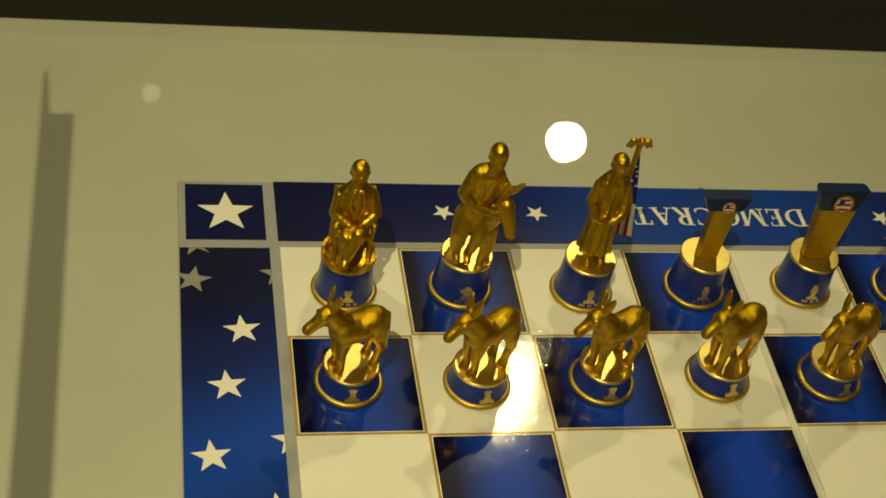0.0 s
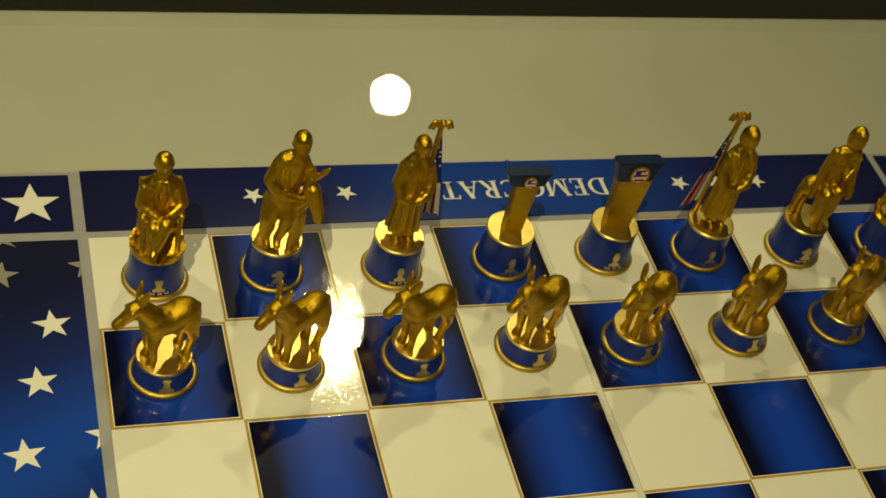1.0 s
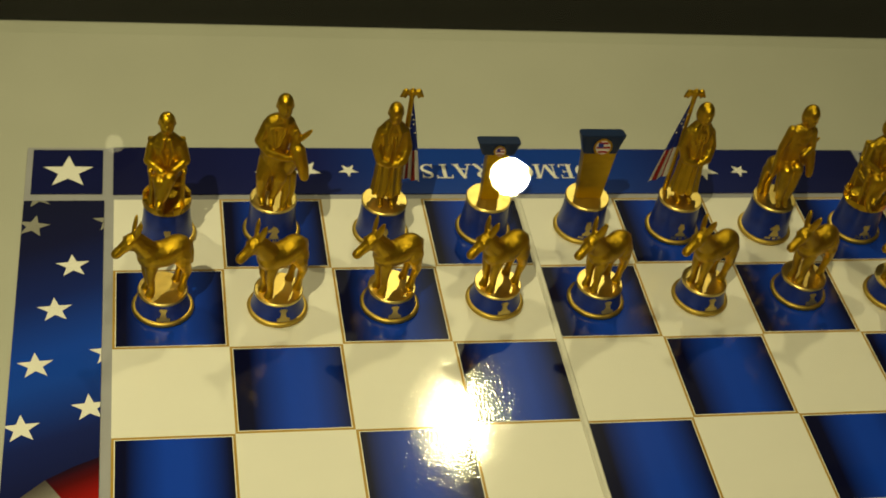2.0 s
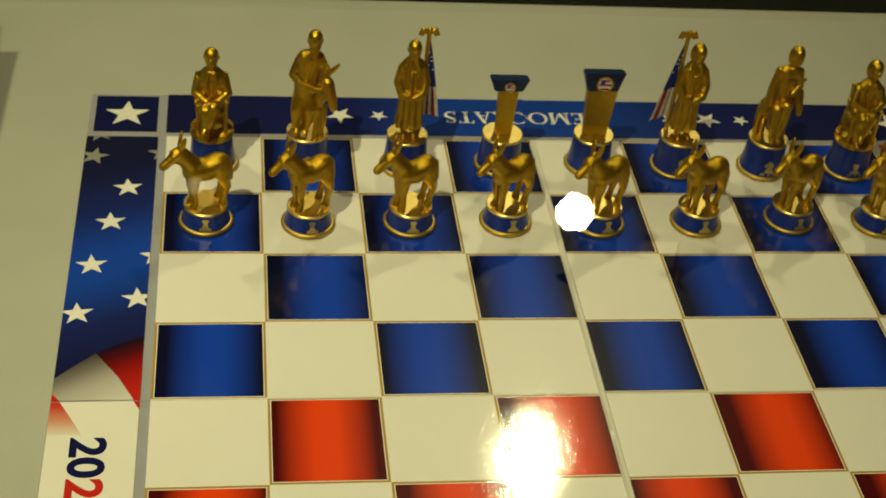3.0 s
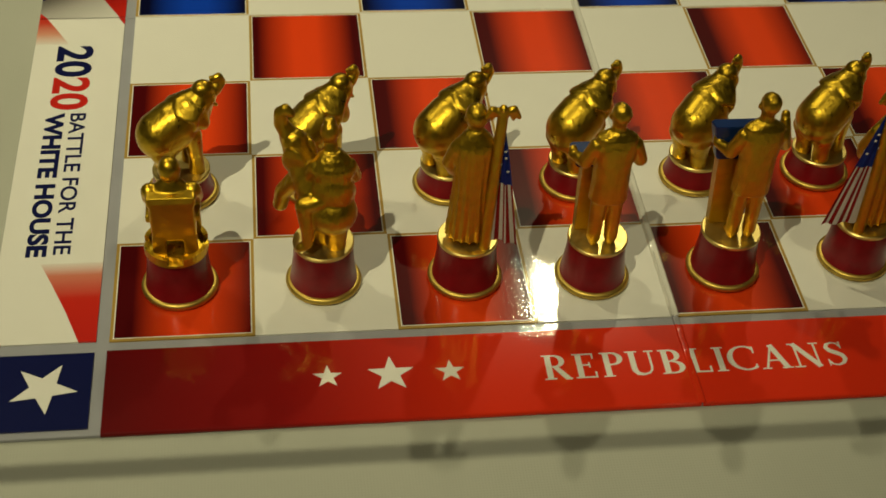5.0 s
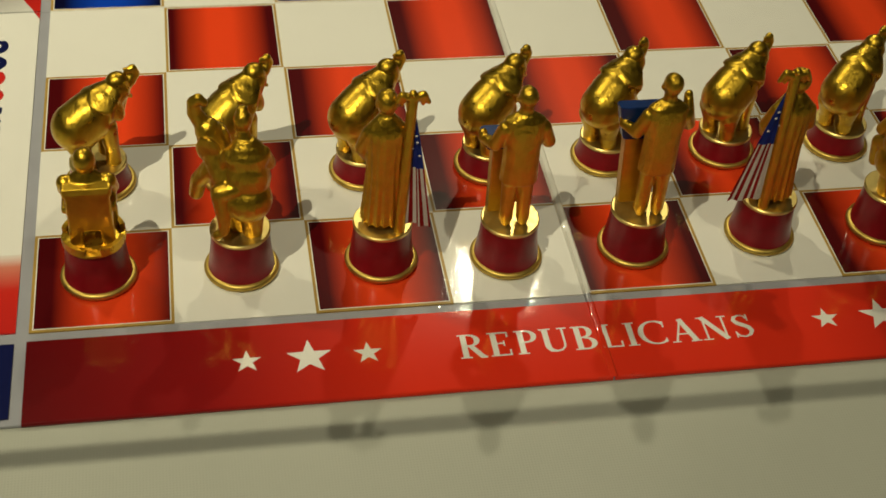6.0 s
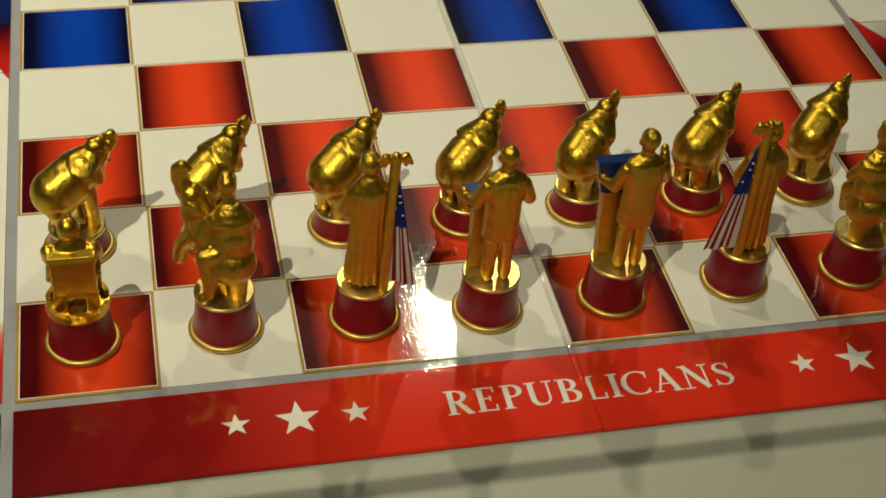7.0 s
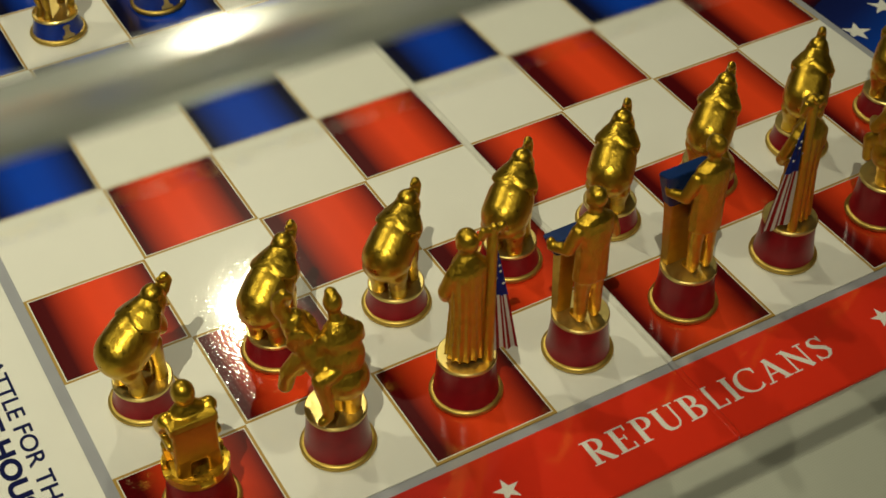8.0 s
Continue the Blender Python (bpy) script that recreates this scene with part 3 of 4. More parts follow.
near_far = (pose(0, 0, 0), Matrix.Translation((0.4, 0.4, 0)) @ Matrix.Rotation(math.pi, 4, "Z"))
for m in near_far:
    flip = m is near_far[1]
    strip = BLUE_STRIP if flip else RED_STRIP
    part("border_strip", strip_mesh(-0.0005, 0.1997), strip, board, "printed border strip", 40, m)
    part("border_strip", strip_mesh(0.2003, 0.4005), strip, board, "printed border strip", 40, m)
    for cx in (-0.0218, 0.4218):
        part("corner_square", plate(rect(cx - 0.0163, -0.0386, cx + 0.0171, -0.0048), T0, T1), NAVY_PRINT, board, "navy corner square", at=m)
        sx, sy, r, turn = (cx + 0.0014, -0.0204, 0.0116, -10) if cx < 0 else (cx, -0.0212, 0.0125, 270)
        part("star", plate(star_points(sx, sy, r, turn), T1, T1 + RAISED), WHITE_PRINT, board, "white star", at=m)
    places = (0.0723, 0.0925, 0.115, 0.284, 0.3056, 0.3265) if flip else (0.074, 0.0955, 0.116, 0.2853, 0.3068, 0.3283)
    for x, r in zip(places, (0.0052, 0.0082, 0.0052) * 2):
        part("star", plate(star_points(x, -0.0226 if flip else -0.0213, r), T1, T1 + RAISED), WHITE_PRINT, board, "white star", at=m)
    word, x0, x1 = ("DEMOCRATS", 0.1535, 0.2465) if flip else ("REPUBLICANS", 0.1475, 0.2565)
    part("lettering", roman_capitals(word, 0.0113, x1 - x0, RAISED), WHITE_PRINT, board, "white Roman capital lettering", at=m @ pose(x0, -0.0276, T1))
    # side border: flag with stars above, white field with lettering below
    L0, L1 = -0.0417, -0.0045
    side = [("flag_field", [(L0, 0.214), (-0.033, 0.2225), (-0.025, 0.2298), (-0.0145, 0.236), (L1, 0.2405), (L1, 0.3995), (L0, 0.3995)], FLAG_BLUE, "blue flag field"),
            ("flag_stripe", [(-0.0385, 0.2005), (-0.0072, 0.2005), (-0.0145, 0.2145), (-0.025, 0.2298), (-0.033, 0.2225), (L0, 0.214), (L0, 0.2045)], FLAG_WHITE, "white flag stripe"),
            ("flag_stripe", [(L0, 0.2005), (-0.0385, 0.2005), (L0, 0.2045)], RED_PRINT, "red flag stripe"),
            ("flag_stripe", [(-0.0072, 0.1995), (L1, 0.1945), (L1, 0.1995)], RED_PRINT, "red flag stripe"),
            ("flag_stripe", [(-0.0072, 0.2005), (L1, 0.2005), (L1, 0.2405), (-0.0145, 0.236), (-0.025, 0.2298), (-0.0145, 0.2145)], FLAG_RED, "red flag stripe"),
            ("flag_stripe", [(L0, 0.18), (-0.0275, 0.18), (-0.0325, 0.1895), (-0.038, 0.1995), (L0, 0.1995)], FADE_UP, "red flag stripe"),
            ("text_field", [(L0, 0.0095), (-0.0366, 0.0005), (-0.0105, 0.0005), (-0.016, 0.0155), (-0.0225, 0.031), (-0.0268, 0.0405), (L1, 0.0405), (L1, 0.1945), (-0.0072, 0.1995), (-0.038, 0.1995), (-0.0325, 0.1895), (-0.0275, 0.18), (L0, 0.18)], WHITE_PRINT, "white field"),
            ("flag_stripe", [(-0.0105, 0.0005), (L1, 0.0005), (L1, 0.0405), (-0.0268, 0.0405), (-0.0225, 0.031), (-0.016, 0.0155)], FADE_UP, "red flag stripe"),
            ("flag_stripe", [(L0, 0.0005), (-0.0366, 0.0005), (L0, 0.0095)], RED_PRINT, "red flag stripe")]
    for name, pts, mat, label in side:
        part(name, plate(pts, T0, T1), mat, board, label, at=m)
    for x, y, turn in ((-0.0365, 0.381, 80), (-0.0178, 0.3535, 95), (-0.0247, 0.325, 95), (-0.0315, 0.2915, 95), (-0.0088, 0.267, 95), (-0.0355, 0.2565, 95), (-0.002, 0.2985, 95), (-0.002, 0.3845, 95), (-0.035, 0.402, 100)):
        pts = clip_poly(star_points(x, y, 0.0078, turn), L0, L1)
        pts = [(px, min(py, 0.3993)) for px, py in pts]
        part("star", plate(pts, T1, T1 + RAISED), DIM_PRINT if y > 0.36 else WHITE_PRINT, board, "grey star" if y > 0.36 else "white star", at=m)
    turned = Matrix.Rotation(-math.pi / 2, 4, "Z")
    for text, size, bold, x, y, wide, mat in (("20", 0.0203, 0.0006, -0.0312, 0.1785, 0.0225, NAVY_PRINT), ("20", 0.0203, 0.0006, -0.0312, 0.1555, 0.0225, RED_PRINT), ("BATTLE FOR THE", 0.0088, 0.00012, -0.0228, 0.1303, 0.085, NAVY_PRINT), ("WHITE HOUSE", 0.0098, 0.0004, -0.0323, 0.1308, 0.0865, NAVY_PRINT)):
        data = letters(text, size, RAISED, bold, wide)
        data.materials.append(mat)
        part("lettering", data, None, board, "dark blue lettering" if mat is NAVY_PRINT else "red numerals", at=m @ Matrix.Translation((x, y, T1 + RAISED / 2)) @ turned)

# ---- chess pieces ----


def icon_points(kind):
    """Outline of the small gold chess symbol on a pedestal, in millimetres."""
    if kind == "knight":
        return [(-2, 0), (2, 0), (1.8, 1), (1.2, 2.2), (2, 3.6), (1.2, 5.2), (-0.2, 5.8), (-0.6, 5), (-2.2, 3.8), (-2, 3), (-0.6, 3.2), (-1.4, 1.4)]
    top = {"pawn": 4.4, "rook": 4.8, "bishop": 5.6, "queen": 6.0, "king": 6.4}[kind]
    w = 1.2 if kind == "rook" else 0.7
    half = [(2.0, 0), (2.0, 0.9), (1.1, 1.3), (0.7, 2.6), (1.2 if kind != "pawn" else 0.8, 3.2), (1.25, 3.9), (w, top)]
    return half + [(-x, y) for x, y in half[::-1]]


def pedestal(piece, colour, height, kind, faces, crenels=False):
    """A flared enamel pedestal with gold rims, a gold top plate and a gold symbol."""
    part("rim", lathe([(12.4 * MM, 0), (13.2 * MM, 0.25 * MM), (13.6 * MM, 0.8 * MM), (13.7 * MM, 1.4 * MM), (13.4 * MM, 2.1 * MM), (12.9 * MM, 2.5 * MM), (12.3 * MM, 2.6 * MM)]), GOLD_RIM, piece, "gold foot rim", 50)
    h = height - 1.6
    body = [(12.5, 1.9), (12.1, 2.6), (11.5, 1.9 + 0.3 * (h - 1.9)), (10.9, 1.9 + 0.62 * (h - 1.9)), (10.5, h)]
    part("pedestal", lathe([(r * MM, z * MM) for r, z in body]), colour, piece, "enamelled flared pedestal", 50)
    if crenels:
        part("top_plate", lathe([(10.4 * MM, h * MM), (11.2 * MM, (h + 0.4) * MM), (11.2 * MM, (h + 1.4) * MM), (10.8 * MM, height * MM)]), GOLD, piece, "gold top plate", 50)
        for k in range(4):
            bm, n, wide = bmesh.new(), 7, 62
            for s in range(n):
                a0, a1 = (radians(90 * k + 45 - wide / 2 + wide * (s + e) / n) for e in (0, 1))
                add_plate(bm, [(9.6 * MM * math.cos(a0), 9.6 * MM * math.sin(a0)), (11.3 * MM * math.cos(a0), 11.3 * MM * math.sin(a0)), (11.3 * MM * math.cos(a1), 11.3 * MM * math.sin(a1)), (9.6 * MM * math.cos(a1), 9.6 * MM * math.sin(a1))], (height - 0.2) * MM, (height + 2.2) * MM)
            bmesh.ops.remove_doubles(bm, verts=bm.verts, dist=1e-7)
            part("merlon", bm, GOLD, piece, "", 40)
    else:
        part("top_plate", lathe([(10.3 * MM, h * MM), (10.9 * MM, (h + 0.3) * MM), (10.9 * MM, (h + 1.2) * MM), (10.5 * MM, height * MM)]), GOLD_PLATE, piece, "bright gold top plate", 25)
    grow = 1.45 if kind == "pawn" else 1.25
    pts = [(x * grow * MM, y * grow * MM) for x, y in icon_points(kind)]
    tilt = math.degrees(math.atan2(2.0, h))
    z = 2.9 if kind == "pawn" else 5.0
    r = 12.25 - 1.9 * (z - 1.9) / max(h, 1) - (0.25 if kind == "pawn" else 0.45)
    side = -1 if faces < 0 else 1
    m = Matrix.Rotation(0 if side < 0 else math.pi, 4, "Z") @ Matrix.Translation((0, -r * MM, z * MM)) @ Matrix.Rotation(radians(90 - tilt), 4, "X")
    if kind != "pawn" and faces < 0:
        bm = bmesh.new()
        for k in range(9):
            if k not in (3, 6):
                a = radians(-90 + (k - 4) * 4.6)
                rr = 12.0
                add_box(bm, (-0.34 * MM, -0.25 * MM, -0.5 * MM), (0.34 * MM, 0.25 * MM, 0.5 * MM), 0, Matrix.Translation((rr * MM * math.cos(a), rr * MM * math.sin(a), 4.0 * MM)) @ Matrix.Rotation(a + math.pi / 2, 4, "Z"))
        part("inscription", bm, GOLD_PLATE, piece, "tiny gold inscription")
    part("symbol", plate(pts, -0.4 * MM, 0.4 * MM), GOLD_PLATE, piece, "small gold chess symbol", at=m)


def elephant_clay(c, o=(0, 0, 0), k=1.0):
    """An elephant facing +x with its trunk raised, standing on o."""
    def p(x, y, z):
        return (o[0] + x * k, o[1] + y * k, o[2] + z * k)
    c.limb((*p(-6.6, 0, 18.8), 9.7 * k), (*p(-1.0, 0, 22.2), 9.5 * k), (*p(5.0, 0, 27.0), 7.6 * k), (*p(11.0, 0, 31.6), 5.2 * k))
    for s in (-1, 1):
        c.ball(p(7.4, s * 6.0, 26.4), (3.6 * k, 2.0 * k, 6.0 * k), s * 10, -24, s * -26)
        c.limb((*p(-8.5, s * 4.8, 14), 4.6 * k), (*p(-6.2, s * 4.4, 6), 3.3 * k), (*p(-5.4, s * 4.2, 0.6), 3.5 * k))
        c.limb((*p(4.2, s * 4.2, 18), 3.8 * k), (*p(5.0, s * 4.0, 7), 2.9 * k), (*p(5.2, s * 3.9, 0.6), 3.2 * k))
    c.cape(p(2.6, 0, 26.6), p(12.4, 0, 33.4), 8.7 * k, 3.2 * k)
    c.ball(p(11.2, 0, 34.0), (4.5 * k, 4.4 * k, 4.5 * k))
    c.limb((*p(13.0, 0, 32), 3.3 * k), (*p(16.2, 0, 33.6), 2.6 * k), (*p(18.4, 0, 36.0), 2.1 * k), (*p(17.8, 0, 38.4), 1.8 * k), (*p(15.8, 0, 38.2), 1.3 * k), (*p(14.8, 0, 39.0), 0.9 * k))
    c.limb((*p(13.4, 0, 30.4), 2.6 * k), (*p(9.6, 0, 22), 3.4 * k))
    for s in (-1, 1):
        c.limb((*p(13.0, s * 2.4, 30.0), 1.1 * k), (*p(15.2, s * 2.8, 28.2), 0.8 * k))
    return c


def donkey_clay(c, o=(0, 0, 0), k=1.0, head=1.0):
    """A donkey facing +x with tall ears, standing on o."""
    def p(x, y, z):
        return (o[0] + x * k, o[1] + y * k, o[2] + z * k)
    c.ball(p(-6.4, 0, 22.4), (6.6 * k, 5.6 * k, 6.1 * k), 0, -8, 0)
    c.limb((*p(-5.6, 0, 22.4), 5.6 * k), (*p(-0.5, 0, 20.6), 5.9 * k), (*p(5.4, 0, 21.2), 6.0 * k))
    c.ball(p(6.6, 0, 20.6), (4.6 * k, 5.2 * k, 6.0 * k), 0, 14, 0)
    c.limb((*p(6.0, 0, 23.4), 5.0 * k), (*p(9.8, 0, 28.2), 3.9 * k), (*p(12.6, 0, 32.0), 3.3 * k))
    c.ball(p(13.6, 0, 32.0), (4.2 * k, 3.2 * k, 3.5 * k), 0, 30, 0)
    c.limb((*p(14.4, 0, 31.2), 3.1 * k), (*p(18.0, 0, 28.4), 2.3 * k), (*p(20.0, 0, 26.8), 2.2 * k))
    c.ball(p(20.3, 0, 26.5), (2.5 * k, 2.3 * k, 2.1 * k), 0, 35, 0)
    c.ball(p(13.4, 0, 29.6), (2.5 * k, 2.4 * k, 3.2 * k))
    for s in (-1, 1):
        c.ball(p(15.6, s * 2.5, 32.4), (1.3 * k, 0.7 * k, 0.8 * k))
        c.ball(p(11.4, s * 2.3, 38.4), (1.0 * k, 1.6 * k, 5.0 * k), s * -15, -12, s * 18)
        c.ball(p(-7.6, s * 3.4, 19.6), (4.4 * k, 2.9 * k, 5.6 * k), 0, 14, 0)
        c.limb((*p(-8.2, s * 3.5, 16.5), 3.2 * k), (*p(-9.9, s * 3.4, 10.8), 2.1 * k), (*p(-8.4, s * 3.3, 5.2), 1.55 * k), (*p(-8.0, s * 3.3, 2.2), 1.8 * k), (*p(-7.4, s * 3.3, 0.6), 2.1 * k))
        c.limb((*p(6.2, s * 3.0, 17.5), 3.0 * k), (*p(6.6, s * 2.7, 10.2), 2.0 * k), (*p(5.9, s * 2.5, 4.8), 1.5 * k), (*p(6.2, s * 2.5, 2.0), 1.8 * k), (*p(6.8, s * 2.5, 0.6), 2.1 * k))
    c.limb((*p(-12.4, 0, 24), 1.1 * k), (*p(-13.2, 0, 18.5), 0.9 * k), (*p(-12.6, 0, 13), 1.4 * k))
    for i in range(7):
        f = i / 6
        c.ball(p(4.6 + 7.6 * f, 0, 27.0 + 8.6 * f), (1.5 * k, 1.0 * k, 1.9 * k), 0, -28, 0)
    return c


def head_on(c, x, y, z, r=4.3, hair=False, lean=0.0):
    """A plain head with a neck, facing -y."""
    c.limb((x, y + lean, z - 6.5, 2.5), (x, y + lean * 0.5, z - 3, 2.3))
    c.ball((x, y + 0.2, z + 0.5), (r * 0.88, r * 0.98, r * 1.04)), c.ball((x, y - 0.7, z - 1.4), (r * 0.76, r * 0.84, r * 0.98))
    c.ball((x, y - r * 0.98, z - 0.8), (0.8, 0.9, 1.3))
    for k in (-1, 1):
        c.ball((x + k * r * 0.84, y + 0.5, z - 0.6), (0.6, 0.9, 1.2))
    if hair:
        c.ball((x, y + 1.4, z - 0.8), (r * 1.08, r * 0.9, r * 1.35))
    return c


def robed_clay(c, z0, hair=False, h=57.0, pleats=9, hem=5.5):
    """A robed standing figure facing -y with folded arms, feet on z0."""
    s = h / 57.0
    c.skirt([(0, 0.4, z0 + hem * s, 7.9, 6.2), (0, 0.3, z0 + (hem + 1.5) * s, 7.9, 6.2), (0, 0.2, z0 + 14 * s, 7.1, 5.8), (0, 0.2, z0 + 24 * s, 6.6, 5.3), (0, 0.4, z0 + 34 * s, 7.0, 5.0), (0, 0.4, z0 + 41 * s, 7.4, 4.8), (0, 0.4, z0 + 45 * s, 5.4, 3.6), (0, 0.2, z0 + 47.6 * s, 2.8, 2.6)], pleats, 0.11, 0.7)
    for k in (-1, 1):
        c.limb((k * 6.0, 0.4, z0 + 40.4 * s, 2.7), (k * 8.1, -1.2, z0 + 33 * s, 2.6), (k * 6.0, -4.4, z0 + 27.5 * s, 2.5), (k * 2.4, -6.0, z0 + 26.5 * s, 1.9))
        c.ball((k * 1.4, -6.6, z0 + 26.2 * s), (1.8, 1.3, 1.5))
        c.limb((k * 2.8, -0.6, z0 + 10, 2.1), (k * 2.9, -0.8, z0 + 2.4, 1.8), (k * 3.1, -4.8, z0 + 1.2, 1.6))
        c.limb((k * 0.9, -4.9, z0 + 40 * s, 0.6), (k * 1.2, -5.6, z0 + 24 * s, 0.6), (k * 1.6, -6.0, z0 + 9 * s, 0.6))
        c.limb((k * 1.4, -2.6, z0 + 47 * s, 0.8), (k * 3.4, -3.8, z0 + 42 * s, 0.9), (k * 2.6, -4.6, z0 + 37 * s, 0.7))
    c.ball((0, 0.3, z0 + 41.5 * s), (7.5, 4.7, 4.2)), c.ball((0, 0.2, z0 + 43.6 * s), (4.4, 3.4, 3.4))
    return head_on(c, 0, -0.8, z0 + 52.2 * s, 4.5, hair, 0.8)


def suited_clay(c, x, y, z0, turn=0.0, raised=None, h=60.0):
    """A standing figure in a jacket facing +y, feet on z0. raised: how far each arm is lifted."""
    s = h / 60.0
    for k in (-1, 1):
        c.limb((x + k * 2.6, y, z0 + 27 * s, 3.5), (x + k * 3.0, y + 0.2, z0 + 14 * s, 2.8), (x + k * 3.1, y - 0.2, z0 + 3 * s, 2.5))
        c.limb((x + k * 3.1, y - 0.6, z0 + 1.3, 1.8), (x + k * 3.5, y + 3.4, z0 + 1.2, 1.5))
    c.skirt([(x, y, z0 + 20 * s, 6.9, 4.6), (x, y, z0 + 27 * s, 6.7, 4.8), (x, y, z0 + 35 * s, 6.6, 4.7), (x, y, z0 + 43 * s, 7.7, 4.6), (x, y, z0 + 47 * s, 7.2, 4.0), (x, y, z0 + 49.5 * s, 3.2, 2.8)], 5, 0.03)
    c.ball((x, y, z0 + 43.4 * s), (7.5, 4.5, 4.6)), c.ball((x, y, z0 + 46.5 * s), (5.0, 3.9, 3.6))
    for k, up in zip((-1, 1), raised or (0.0, 0.0)):
        shoulder = (x + k * 6.7, y, z0 + 43.4 * s, 2.7)
        elbow = (x + k * 9.6, y + 1.0 + 2 * up, z0 + (35.5 + 2 * up) * s, 2.5)
        palm = (x + k * (8.6 + 0.8 * up) - (4.2 if k < 0 else 0), y + 6.5, z0 + (33.5 + 12 * up) * s, 1.8)
        c.limb(shoulder, elbow, palm)
        c.ball((palm[0], palm[1] + 0.8, palm[2] + 1.2), (1.7, 1.5, 2.3))
    c.limb((x, y + 0.3, z0 + 48 * s, 2.6), (x, y + 0.5, z0 + 52 * s, 2.4))
    c.ball((x, y + 0.7, z0 + 55.4 * s), (3.3, 3.9, 4.7))
    c.ball((x, y - 0.3, z0 + 56.4 * s), (3.5, 3.6, 4.0))
    for k in (-1, 1):
        c.ball((x + k * 3.5, y + 0.6, z0 + 55 * s), (0.6, 0.9, 1.3))
    return c


def seated_clay(c, z0, hair=False):
    """A seated figure facing -y with one leg crossed, in an armchair standing on z0."""
    c.slab((-7.6, 3.6, z0 + 5), (7.6, 6.6, z0 + 31), -6)
    c.slab((-8.4, 3.4, z0 + 29.4), (8.4, 6.6, z0 + 32.4), -6)
    c.slab((-7.6, -6, z0 + 12.5), (7.6, 5, z0 + 15))
    for k in (-1, 1):
        c.limb((k * 6.8, 5.6, z0 + 14, 1.3), (k * 7.0, 6.4, z0 + 0.6, 1.2)), c.limb((k * 6.8, -5.4, z0 + 13, 1.2), (k * 7.0, -6.2, z0 + 0.6, 1.1))
        c.limb((k * 7.6, -5.6, z0 + 21, 1.2), (k * 7.8, 4.6, z0 + 22, 1.2)), c.limb((k * 7.5, -5.4, z0 + 21, 1.0), (k * 7.0, -5.4, z0 + 13, 1.0))
    c.skirt([(0, 1.5, z0 + 14, 6.3, 4.6), (0, 1.6, z0 + 21, 6.0, 4.4), (0, 1.8, z0 + 29, 7.4, 4.4), (0, 1.8, z0 + 33.5, 7.2, 4.0), (0, 1.6, z0 + 37.4, 3.4, 2.8)], 5, 0.03)
    for k in (-1, 1):
        c.limb((k * 6.2, 1.6, z0 + 31.0, 2.7), (k * 8.2, -1.6, z0 + 24.5, 2.3), (k * 2.2, -5.6, z0 + 21.0, 1.8))
    c.limb((-3.2, 0, z0 + 17, 3.4), (-3.4, -8.6, z0 + 18, 3.0), (-3.2, -8.2, z0 + 4, 2.2), (-3.2, -11, z0 + 1.6, 1.6))
    c.limb((3.2, 0, z0 + 17.4, 3.4), (1.0, -9.6, z0 + 20.4, 2.9), (-3.0, -11.4, z0 + 9, 2.1), (-4.0, -14, z0 + 7.6, 1.5))
    c.ball((0, 1.6, z0 + 32), (7.4, 4.3, 3.9)), c.ball((0, 1.4, z0 + 34.6), (4.6, 3.6, 3.4))
    for k in (-1, 1):
        c.limb((k * 1.6, -2.6, z0 + 36, 0.8), (k * 2.8, -3.2, z0 + 30, 0.9), (k * 0.8, -3.4, z0 + 23, 0.7))
    return head_on(c, 0, 0.6, z0 + 44.2, 4.3, hair, 0.8)


def eagle_clay(c, x, y, z, k=1.0):
    """An eagle with half-spread drooping wings on the tip of a pole."""
    c.ball((x, y, z), (1.6 * k, 1.5 * k, 2.4 * k)), c.ball((x, y - 0.5, z + 2.5 * k), 1.2 * k), c.ball((x, y - 1.6 * k, z + 2.3 * k), (0.5, 0.9, 0.5))
    for s in (-1, 1):
        c.limb((x + s * 0.9 * k, y, z + 0.8 * k, 1.3 * k), (x + s * 3.2 * k, y, z + 1.7 * k, 1.2 * k), (x + s * 4.9 * k, y, z - 1.2 * k, 0.7 * k))
        c.limb((x + s * 2.4 * k, y, z + 1.0 * k, 1.1 * k), (x + s * 3.2 * k, y, z - 1.8 * k, 0.6 * k))
    return c


